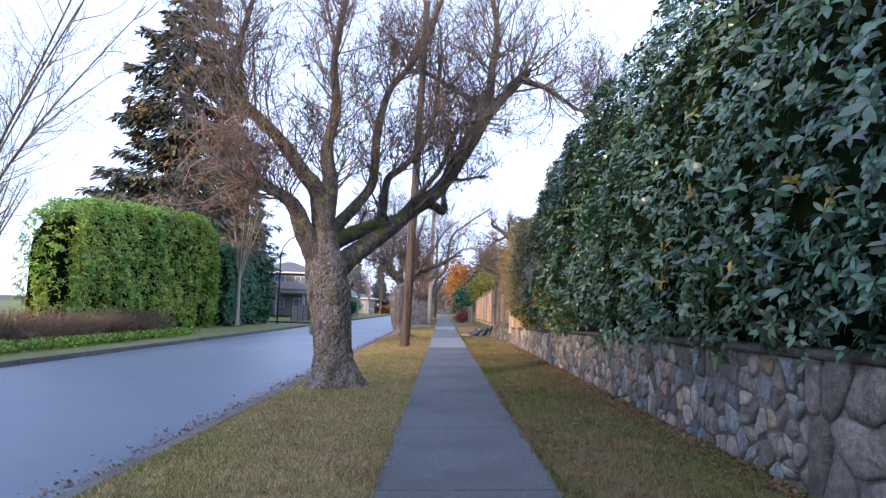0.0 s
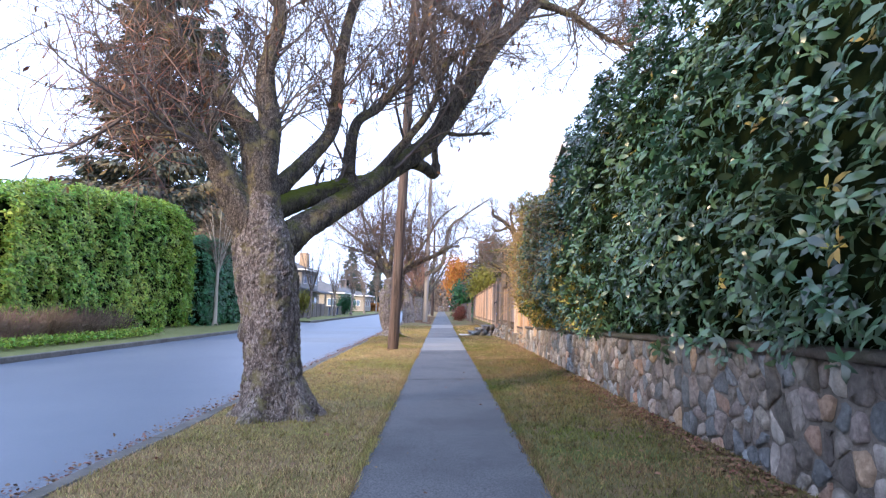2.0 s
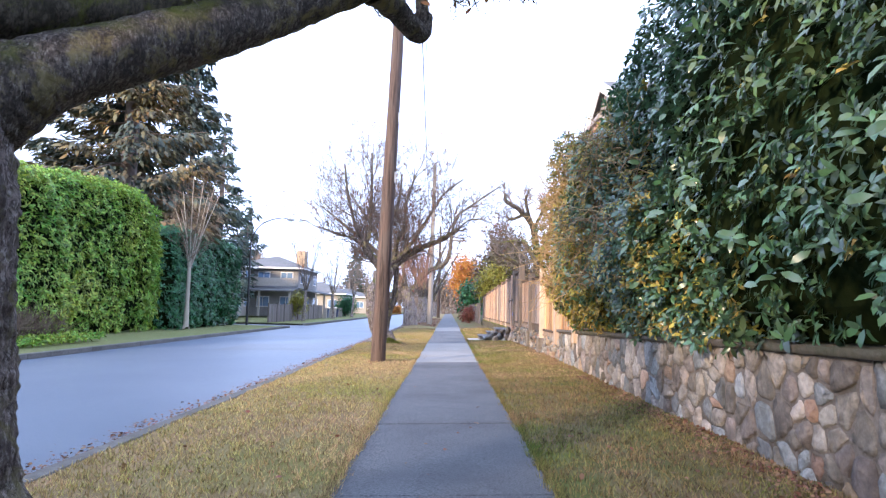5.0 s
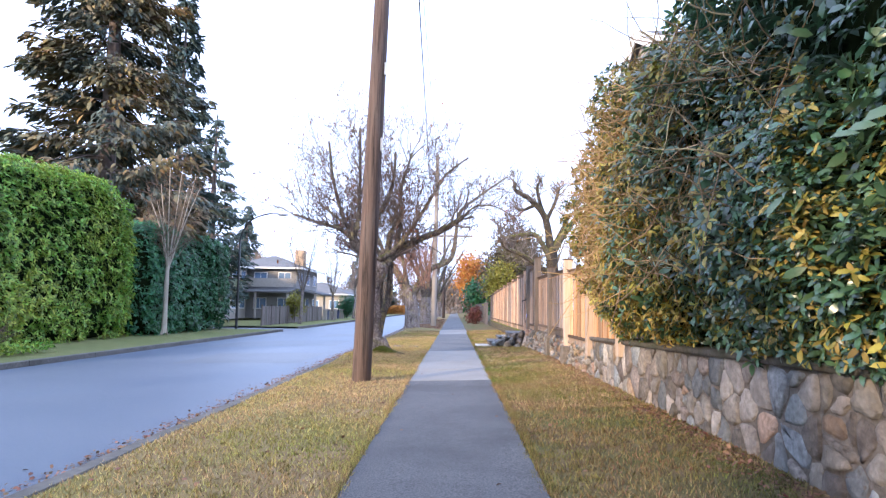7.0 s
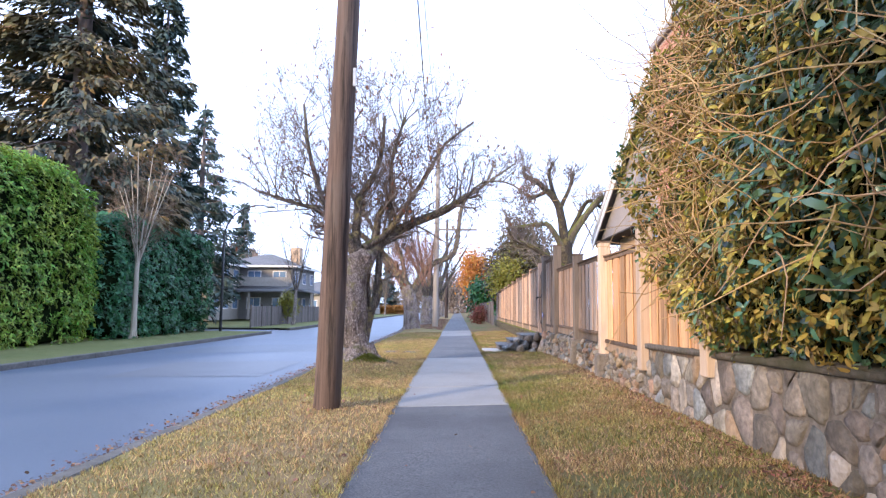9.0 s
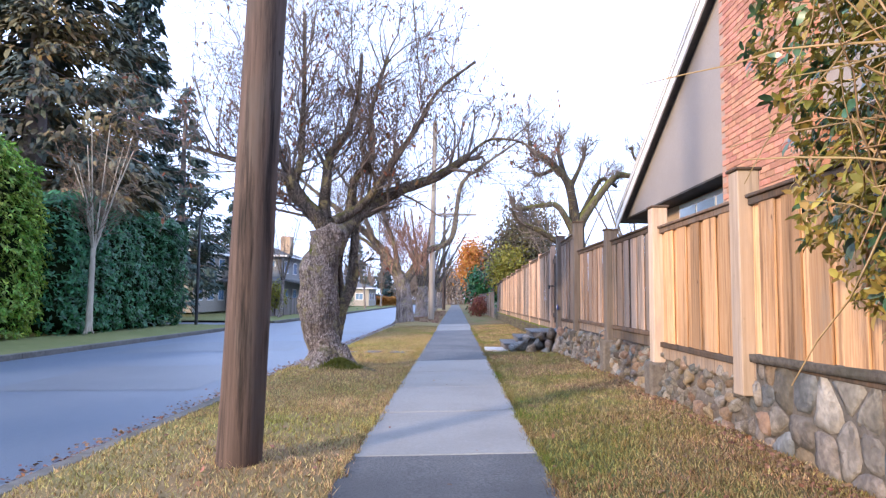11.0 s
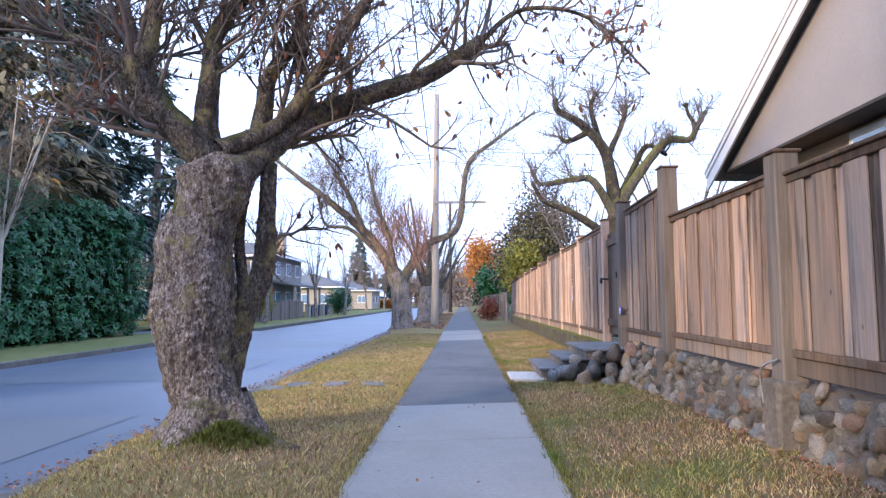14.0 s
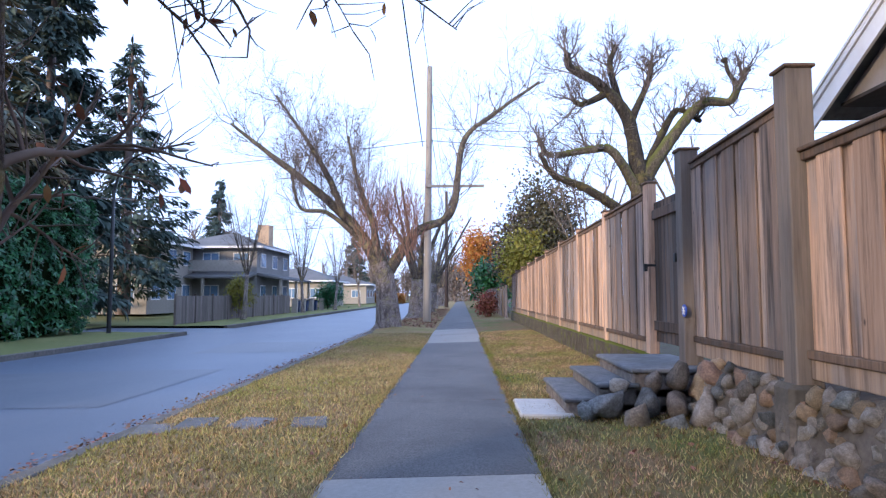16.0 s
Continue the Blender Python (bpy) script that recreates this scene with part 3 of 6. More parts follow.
sheet("road", -10.78, -2.98, -30, 260, (0.8, 2.0), road_z, M_ASPHALT, "blue-grey asphalt residential road with faint patches", "road")
sheet("side_road", -60, -10.7, 52.2, 57.2, (2, 1), lambda x, y: -0.345, M_ASPHALT, "grey asphalt side lane joining the road", "road")
sheet("verge_left", -2.86, -0.752, -8, 160, (0.12, 0.14), left_verge, M_LAWN, "patchy brown and green winter grass strip beside the road", "grass strip")
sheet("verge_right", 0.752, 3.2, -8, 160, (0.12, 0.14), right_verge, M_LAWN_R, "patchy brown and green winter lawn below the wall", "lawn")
sheet("verge_far", -17.0, -10.98, -20, 52.1, (0.3, 0.4), lambda x, y: -0.23 + 0.03 * lumps(x, y, 0.9), M_LAWN_FAR, "green mown grass strip along the far kerb", "grass strip")
sheet("verge_corner", -17.0, -11.28, 57.3, 200, (0.3, 0.5), lambda x, y: -0.23 + 0.03 * lumps(x, y, 0.9), M_LAWN_FAR, "bright green grass strip beyond the side lane", "grass strip")
sheet("garden_left", -120, -16.9, -20, 260, (4, 4), lambda x, y: -0.27 + 0.05 * lumps(x, y, 0.2), M_LAWN_FAR, "shaded garden lawn behind the hedges", "lawn")
sheet("garden_right", 3.1, 120, -20, 260, (3, 3), lambda x, y: 0.12 + 0.1 * lumps(x, y, 0.2), M_SOIL, "garden earth behind the wall and fence", "garden")

# lighter patches on the road
for x0, x1, y0, y1 in ((-7.0, -3.8, 27.5, 31.0), (-9.0, -4.2, 34.5, 38.5), (-6.4, -3.6, 42.0, 45.5)):
    sheet("road_patch", x0, x1, y0, y1, (0.6, 1.0), lambda x, y: road_z(x) + 0.005, M_PATCH, "paler asphalt repair patch on the road", "road patch")

# pavement, slab by slab
pavement = tagged(link("pavement", fast_mesh("pavement", [(-0.75, -8, -0.06), (0.75, -8, -0.02), (0.75, 160, -0.02), (-0.75, 160, -0.06)], [(0, 1, 2, 3)]), M_SOIL), "narrow pavement of old dark aggregate slabs and newer pale concrete", "pavement", kind="structure")


def slab(y0, y1, mat, rng):
    bm = bmesh.new()
    w, g = 0.75, 0.006
    dz = rng.uniform(-0.004, 0.004)
    box_bm(-w, w, y0 + g, y1 - g, -0.09, 0.0, 0.008, bm)
    for vert in bm.verts:
        vert.co.z += 0.035 * vert.co.x + dz
        vert.co.x += 0.012 * math.sin(y0 * 3.1) * (1 if vert.co.x > 0 else -1)
    part("slab", bm, mat, pavement)


slab_rng = np.random.default_rng(5)
for y0, y1, length, mat in ((-8, 23.37, 2.6, M_OLDWALK), (23.37, 31.24, 1.97, M_NEWWALK), (31.24, 43.7, 3.1, M_OLDWALK), (43.7, 50.3, 1.65, M_NEWWALK), (50.3, 160, 4.4, M_OLDWALK)):
    k = max(1, round((y1 - y0) / length))
    for i in range(k):
        slab(y0 + (y1 - y0) * i / k, y0 + (y1 - y0) * (i + 1) / k, mat, slab_rng)


# kerbs
def kerb(name, x0, x1, y0, y1, top, label):
    thing = empty(name, (0, 0, 0), label, "kerb", kind="structure")
    y = y0
    while y < y1:
        e = min(y + 3.0, y1)
        part("kerb_stone", box_bm(x0, x1, y + 0.006, e - 0.006, -0.4, top, 0.015), M_KERB, thing)
        y = e
    return thing


kerb("kerb_right", -3.02, -2.86, -8, 160, -0.045, "low worn concrete kerb edged with fallen leaves")
kerb("kerb_left", -10.97, -10.80, -20, 52.1, -0.21, "dark weathered concrete kerb along the far side")
kerb("kerb_corner", -11.27, -11.10, 57.3, 200, -0.21, "concrete kerb beyond the side lane")


# ---- stone walls ----
def clip(poly, a, b, c):
    """The part of poly where a*x + b*y <= c."""
    res = []
    for i in range(len(poly)):
        p, q = poly[i], poly[(i + 1) % len(poly)]
        dp, dq = a * p[0] + b * p[1] - c, a * q[0] + b * q[1] - c
        if dp <= 0:
            res.append(p)
        if dp * dq < 0:
            t = dp / (dp - dq)
            res.append((p[0] + (q[0] - p[0]) * t, p[1] + (q[1] - p[1]) * t))
    return res


def stone_cells(y0, y1, z0, z1, size, rng):
    """Irregular cells that fill a strip of wall face."""
    seeds, y = [], y0 + size * 0.4
    while y < y1:
        local = size * rng.choice((0.62, 0.85, 1.0, 1.3))
        n = max(2, int((z1 - z0) / local))
        for k in range(n):
            seeds.append((y + rng.uniform(-0.34, 0.34) * size, z0 + (z1 - z0) * (k + 0.5 + rng.uniform(-0.36, 0.36)) / n))
        y += local * rng.uniform(0.75, 0.95)
    cells = []
    for p in seeds:
        poly = [(max(y0, p[0] - size * 1.3), z0), (min(y1, p[0] + size * 1.3), z0), (min(y1, p[0] + size * 1.3), z1), (max(y0, p[0] - size * 1.3), z1)]
        for q in seeds:
            if q is p or abs(q[0] - p[0]) > size * 2.8:
                continue
            a, b = q[0] - p[0], q[1] - p[1]
            poly = clip(poly, a, b, a * (p[0] + q[0]) / 2 + b * (p[1] + q[1]) / 2)
            if len(poly) < 3:
                break
        if len(poly) >= 3:
            cells.append((p, poly))
    return cells


STONES = (M_STONE, M_STONE, M_STONE, M_STONE, M_STONE_BLUE, M_STONE, M_STONE_TAN, M_STONE_PALE, M_STONE_BLUE, M_STONE_PALE)


def face_stone(name, p, poly, x, gap, proud, rng, parent, mat):
    """One rounded stone on a wall face at x that looks towards -x."""
    c = np.mean(poly, axis=0)
    pts = []
    for i in range(len(poly)):
        a, b = np.array(poly[i]), np.array(poly[(i + 1) % len(poly)])
        for t in (0.2, 0.8):
            pts.append(a + (b - a) * t)
    pts = np.array(pts)
    r = np.linalg.norm(pts - c, axis=1)
    if r.max() < 0.03:
        return
    k = np.clip((r - gap) / r, 0.3, 1)[:, None]
    n = len(pts)
    o = c + (pts - c) * k
    jitter = lambda s: rng.uniform(-s, s, n)
    o = o + rng.uniform(-0.008, 0.008, (n, 2))
    rings = [np.column_stack([np.full(n, 0.06), o]),
             np.column_stack([-proud * 0.45 + jitter(0.008), o]),
             np.column_stack([-proud * 0.85 + jitter(0.012), c + (o - c) * rng.uniform(0.6, 0.86) + rng.uniform(-0.012, 0.012, (n, 2))])]
    v = np.concatenate(rings + [np.array([[-proud - rng.uniform(-0.006, 0.012), *(c + rng.uniform(-0.02, 0.02, 2))]])])
    v -= np.array([0, *c])
    f = []
    for k in range(2):
        for i in range(n):
            j = (i + 1) % n
            f += [(k * n + i, (k + 1) * n + i, (k + 1) * n + j), (k * n + i, (k + 1) * n + j, k * n + j)]
    f += [(2 * n + i, 3 * n, 2 * n + (i + 1) % n) for i in range(n)]
    ob = link(name, fast_mesh(name, v, f), mat, parent)
    ob.location = (x, *c)


def wall_top(y):
    return 1.27 - 0.40 * min(max(y, 0), 24) / 24 if y < 10 else 1.10 - 0.30 * (min(y, 24) - 10) / 14


WALL_X = 2.62
stone_wall = tagged(link("stone_wall", fast_mesh("stone_wall", np.array([(x, y, z) for y in np.linspace(-8, 23.6, 40) for x, z in ((WALL_X, -0.1), (WALL_X, wall_top(y) - 0.03), (WALL_X + 0.45, wall_top(y) - 0.03), (WALL_X + 0.45, -0.1))]),
                                              np.array([(4 * i + k, 4 * i + (k + 1) % 4, 4 * i + 4 + (k + 1) % 4, 4 * i + 4 + k) for i in range(39) for k in range(4)])), M_MORTAR),
                    "mortared field-stone retaining wall below the hedge", "stone wall")
# capping of mortar along the top, darker in colour for the overhang's shade
cap = [(x, y, z) for y in np.linspace(-8, 23.6, 80) for x, z in ((WALL_X - 0.05 + 0.02 * lumps(1, y, 2), wall_top(y) - 0.06), (WALL_X - 0.06 + 0.02 * lumps(2, y, 2), wall_top(y) + 0.012 * lumps(4, y, 3)), (WALL_X + 0.5, wall_top(y) + 0.02), (WALL_X + 0.5, wall_top(y) - 0.06))]
link("coping", fast_mesh("coping", np.array(cap), np.array([(4 * i + k, 4 * i + (k + 1) % 4, 4 * i + 4 + (k + 1) % 4, 4 * i + 4 + k) for i in range(79) for k in range(4)])), M_COPING, stone_wall)
rng = np.random.default_rng(11)
for i in range(10):
    a, b = 4.9 + i * 1.9, 4.9 + (i + 1) * 1.9
    b = min(b, 23.6)
    for p, poly in stone_cells(a, b, 0.0, wall_top((a + b) / 2) - 0.055, 0.23 if a < 15 else 0.29, rng):
        face_stone("stone", p, poly, WALL_X, rng.choice((0.010, 0.016, 0.028)), rng.uniform(0.008, 0.05), rng, stone_wall, STONES[rng.integers(len(STONES))])
# smoother end with a few large blocks
for p, poly in stone_cells(-3.0, 4.9, 0.0, 1.17, 0.52, rng):
    face_stone("stone", p, poly, WALL_X, 0.014, 0.035, rng, stone_wall, M_STONE)


# rubble bank below the fence
def blob_mesh(name, rng, flat=0.7, cuts=0):
    bm = bmesh.new()
    bmesh.ops.create_icosphere(bm, subdivisions=2, radius=0.5)
    sx, sy, sz = rng.uniform(0.8, 1.25), rng.uniform(0.8, 1.2), flat * rng.uniform(0.8, 1.2)
    off = Vector(rng.uniform(0, 50, 3))
    for vert in bm.verts:
        g = 1 + 0.55 * noise.noise(vert.co * 2.1 + off) + 0.25 * noise.noise(vert.co * 5 + off)
        vert.co = Vector((vert.co.x * sx, vert.co.y * sy, vert.co.z * sz)) * g
    # broken faces
    for _ in range(cuts):
        d = Vector(rng.normal(0, 1, 3)).normalized()
        far = rng.uniform(0.24, 0.36)
        for vert in bm.verts:
            over = vert.co.dot(d) - far
            if over > 0:
                vert.co -= d * over * 0.92
    me = bpy.data.meshes.new(name)
    bm.to_mesh(me)
    bm.free()
    me.shade_smooth()
    return me


rubble = tagged(link("rubble_wall", fast_mesh("rubble_wall", np.array([(x, y, z) for y in np.linspace(23.6, 33.3, 20) for x, z in ((WALL_X - 0.03 - 0.20 * min(1, max(0, (y - 28) / 4)), -0.1), (WALL_X + 0.05 - 0.08 * min(1, max(0, (y - 28) / 4)), 0.57), (WALL_X + 0.5, 0.62), (WALL_X + 0.5, -0.1))]),
                                           np.array([(4 * i + k, 4 * i + (k + 1) % 4, 4 * i + 4 + (k + 1) % 4, 4 * i + 4 + k) for i in range(19) for k in range(4)])), M_MORTAR),
                "loose boulder bank of tan and grey stones under the fence", "stone wall")
pool = {m.name: [blob_mesh("stone", rng, 0.75, 6) for _ in range(6)] for m in dict.fromkeys(STONES)}
for me_list, m in ((pool[m.name], m) for m in dict.fromkeys(STONES)):
    for me in me_list:
        me.materials.append(m)
y = 23.7
while y < 33.2:
    for k, z in enumerate((0.08, 0.20, 0.32, 0.44, 0.56)):
        s = rng.uniform(0.10, 0.19) * (1.25 if k == 0 else 1.0)
        m = (M_STONE_TAN, M_STONE_TAN, M_STONE_PALE, M_STONE_PALE, M_STONE_PALE, M_STONE, M_STONE, M_STONE_BLUE)[rng.integers(8)]
        bulge = 0.22 * min(1, max(0, (y - 28) / 4))
        ob = link("stone", pool[m.name][rng.integers(6)], m, rubble)
        ob.location = (WALL_X + 0.0 - bulge * (1 - z) + 0.10 * z + rng.uniform(-0.04, 0.04), y + rng.uniform(-0.1, 0.1), z + rng.uniform(-0.05, 0.05))
        ob.rotation_euler = rng.uniform(0, 6.3, 3)
        ob.scale = (s, s, s)
    y += rng.uniform(0.095, 0.12)


# ---- steps to the gate ----
pale = tagged(part("stepping_slab", box_bm(0.79, 1.32, 33.15, 34.1, -0.03, 0.075, 0.015), M_SLAB), "pale square concrete slab at the foot of the steps", "slab")
steps = empty("stone_steps", (1.3, 33.6, 0.05), "three slate-topped stone steps up to the gate", "steps")
for i in range(3):
    x, z = 1.22 + 0.33 * i, 0.08 + 0.145 * (i + 1)
    base = part("riser", box_bm(x + 0.03, 2.75, 33.22, 34.75, z - 0.30 if i else -0.05, z - 0.045, 0.02), M_STONE, None)
    tread = part("tread", box_bm(x, x + 0.42 if i < 2 else 2.8, 33.18, 34.8, z - 0.045, z, 0.012), M_STEP, None)
    for ob in (base, tread):
        ob.parent = steps
        ob.matrix_parent_inverse = Matrix.Translation((-1.3, -33.6, -0.05))
edge_rocks = ((1.62, 33.0, 0.20, 0.42, M_STONE_BLUE), (1.98, 32.95, 0.22, 0.38, M_STONE_BLUE), (1.42, 33.02, 0.12, 0.26, M_STONE_BLUE), (1.72, 33.08, 0.38, 0.2, M_STONE_PALE), (2.25, 32.9, 0.2, 0.34, M_STONE),
              (2.05, 33.05, 0.42, 0.30, M_STONE), (2.3, 33.02, 0.48, 0.36, M_STONE), (2.5, 32.95, 0.4, 0.34, M_STONE_TAN), (1.85, 32.75, 0.1, 0.34, M_STONE), (2.15, 32.65, 0.1, 0.3, M_STONE_BLUE), (2.4, 32.6, 0.25, 0.34, M_STONE_PALE), (2.5, 32.75, 0.55, 0.3, M_STONE_TAN))
for x, y, z, s, m in edge_rocks:
    ob = tagged(link("boulder", pool[m.name][rng.integers(6)], m), "rounded boulder beside the steps", "boulder", "boulders beside the steps")
    ob.location, ob.scale, ob.rotation_euler = (x, y, z - 0.03), (s, s, s * 0.9), rng.uniform(0, 6.3, 3)


# ---- fence ----
FENCE_X = 2.66


def post(name, y, z0, z1, mat, parent, out=0.13):
    p = part(name, box_bm(FENCE_X - out, FENCE_X + 0.06, y - 0.095, y + 0.095, z0, z1, 0.008), mat, parent)
    part("post_cap", box_bm(FENCE_X - out - 0.02, FENCE_X + 0.08, y - 0.112, y + 0.112, z1, z1 + 0.028, 0.008), M_RAIL, p)
    return p


def bay(thing, y0, y1, z0, z1a, z1b, mat, rng):
    """Boards between two posts, with bottom boards and a capped top rail."""
    n = max(1, round((y1 - y0 - 0.2) / 0.195))
    w = (y1 - y0 - 0.2) / n
    for i in range(n):
        y = y0 + 0.1 + w * (i + 0.5)
        t = (i + 0.5) / n
        top = z1a + (z1b - z1a) * t + rng.uniform(-0.02, 0.0)
        proud = i % 2
        half = w / 2 + (0.034 if proud else 0.014) + rng.uniform(-0.006, 0.006)
        bm = box_bm(-0.01, 0.01, -half, half, 0, top - z0 - 0.2, 0.004)
        b = part("board", bm, mat, thing)
        b.location = (FENCE_X - 0.026 * proud + rng.uniform(-0.003, 0.003), y + rng.uniform(-0.006, 0.006), z0 + 0.2)
        b.rotation_euler = (rng.uniform(-0.004, 0.004), rng.uniform(-0.004, 0.004), rng.uniform(-0.02, 0.02))
    part("bottom_rail", box_bm(FENCE_X - 0.06, FENCE_X + 0.03, y0 + 0.096, y1 - 0.096, z0 + 0.14, z0 + 0.2, 0.006), M_RAIL, thing)
    part("kick_board", box_bm(FENCE_X - 0.035, FENCE_X + 0.02, y0 + 0.096, y1 - 0.096, z0, z0 + 0.137, 0.006), M_KICK, thing)
    bm = box_bm(FENCE_X - 0.05, FENCE_X + 0.05, y0 + 0.096, y1 - 0.096, 0, 0.06, 0.006)
    box_bm(FENCE_X - 0.075, FENCE_X + 0.075, y0 + 0.096, y1 - 0.096, 0.062, 0.092, 0.006, bm)
    for vert in bm.verts:
        t = (vert.co.y - y0) / (y1 - y0)
        vert.co.z += z1a + (z1b - z1a) * t - 0.05
    part("top_rail", bm, M_RAIL, thing)


fence = empty("wooden_fence", (0, 0, 0), "tall cedar board fence with square capped posts, partly weathered grey", "fence")
rng = np.random.default_rng(21)
FENCE = ((21.5, 23.75, 0.60, 2.14, 2.14, 2.40), (23.75, 26.15, 0.55, 2.14, 2.14, 2.40), (26.15, 28.6, 0.66, 2.20, 2.20, 2.42), (28.6, 31.4, 0.66, 2.24, 2.24, 2.40), (31.4, 33.55, 0.62, 2.66, 2.60, 2.87))
for y0, y1, z0, a, b, top in FENCE:
    mat = M_FENCE if y0 < 26 else (M_FENCE_GREY if 28 < y0 < 31 else M_FENCE_OLD)
    post("post", y0, 0.45 if y0 > 22 else 0.6, top, M_POST if y0 < 27 else M_POST_GREY, fence)
    bay(fence, y0, y1, z0, a, b, mat, rng)
post("post", 33.6, 0.3, 2.78, M_POST_GREY, fence)
# mortared piers that carry the posts, and a bent pipe on one of them
for py, pz in ((26.15, 0.5), (28.6, 0.62), (31.4, 0.62), (33.6, 0.5)):
    pier = tagged(part("pier", box_bm(FENCE_X - 0.20, FENCE_X + 0.05, py - 0.13, py + 0.13, -0.1, pz, 0.03), M_MORTAR), "rough mortared pier under a fence post", "pier", "piers under the posts")
pipe = Tubes()
pipe.add(smooth_line([(2.47, 28.72, 0.42), (2.45, 28.72, 0.62), (2.45, 28.66, 0.72), (2.50, 28.52, 0.78)], 4), np.full(13, 0.009), 8)
tagged(link("pipe", pipe.mesh("pipe"), M_STEEL), "thin bent steel pipe at the foot of a fence post", "pipe")
far_fence = empty("garden_fence", (0, 0, 0), "long weathered cedar fence beyond the gate", "fence")
y, z = 35.05, 2.55
while y < 57:
    post("post", y, 0.2, z + 0.13, M_FENCE_GREY, far_fence, 0.06)
    bay(far_fence, y, y + 2.45, 0.5, z, z - 0.02, M_FENCE_OLD if rng.random() < 0.6 else M_FENCE_GREY, rng)
    y += 2.45
    z -= 0.045
gate = empty("garden_gate", (FENCE_X, 34.3, 0.6), "dark weathered board gate with black latches", "gate")
for i in range(9):
    b = part("board", box_bm(FENCE_X + 0.02, FENCE_X + 0.045, 33.72 + 0.137 * i, 33.72 + 0.137 * i + 0.131, 0.66, 2.42, 0.004), M_RAIL, gate)
    b.matrix_parent_inverse = Matrix.Translation((-FENCE_X, -34.3, -0.6))
for zz in (0.8, 2.2):
    b = part("brace", box_bm(FENCE_X - 0.01, FENCE_X + 0.018, 33.72, 34.95, zz, zz + 0.12, 0.005), M_RAIL, gate)
    b.matrix_parent_inverse = Matrix.Translation((-FENCE_X, -34.3, -0.6))
for yy, zz in ((33.72, 1.66), (34.85, 1.60)):
    bm = box_bm(FENCE_X - 0.14, FENCE_X - 0.0, yy - 0.02, yy + 0.02, zz, zz + 0.03, 0.006)
    box_bm(FENCE_X - 0.15, FENCE_X - 0.11, yy - 0.03, yy + 0.03, zz - 0.06, zz + 0.035, 0.006, bm)
    b = part("latch", bm, M_BLACK, gate, "black iron latch")
    b.matrix_parent_inverse = Matrix.Translation((-FENCE_X, -34.3, -0.6))
# low mossy concrete below the far fence
sill = empty("concrete_footing", (0, 0, 0), "low mossy concrete footing below the far fence", "footing")
part("wall", box_bm(2.55, 2.78, 34.95, 57, -0.05, 0.5, 0.02), M_MOSSY, sill)

# flat stones let into the grass strip
for x, y, a in ((-1.28, 33.1, 0.2), (-1.82, 33.0, -0.15), (-2.38, 33.05, 0.1), (-2.74, 32.9, 0.3)):
    bm = box_bm(-0.19, 0.19, -0.24, 0.24, -0.08, 0.012, 0.03)
    for vert in bm.verts:
        vert.co += Vector((0.03 * lumps(vert.co.x * 9 + x, vert.co.y * 9, 1), 0.03 * lumps(vert.co.y * 9, x, 1), 0))
    ob = tagged(part("flagstone", bm, M_STEP), "flat grey flagstone sunk in the grass strip", "flagstone", "flagstones in the grass")
    ob.location, ob.rotation_euler = (x, y, left_verge(x, y) + 0.012), (0, 0, a)

sign = tagged(part("round_sign", bmesh.new(), M_SIGN), "small round blue sign on the gate post", "sign")
bm = bmesh.new()
bmesh.ops.create_cone(bm, cap_ends=True, segments=20, radius1=0.065, radius2=0.065, depth=0.012, matrix=Matrix.Translation((FENCE_X - 0.14, 33.47, 1.08)) @ Matrix.Rotation(radians(90), 4, "Y"))
bm.to_mesh(sign.data)
bm.free()
bm = bmesh.new()
for a in (0, 60, 120):
    box_bm(-0.003, 0.003, -0.045, 0.045, -0.005, 0.005, 0, bm)
    bmesh.ops.rotate(bm, verts=bm.verts[-8:], matrix=Matrix.Rotation(radians(a), 3, "X"))
ob = part("emblem", bm, M_WHITE, sign, "plain white star mark")
ob.location = (FENCE_X - 0.149, 33.47, 1.08)


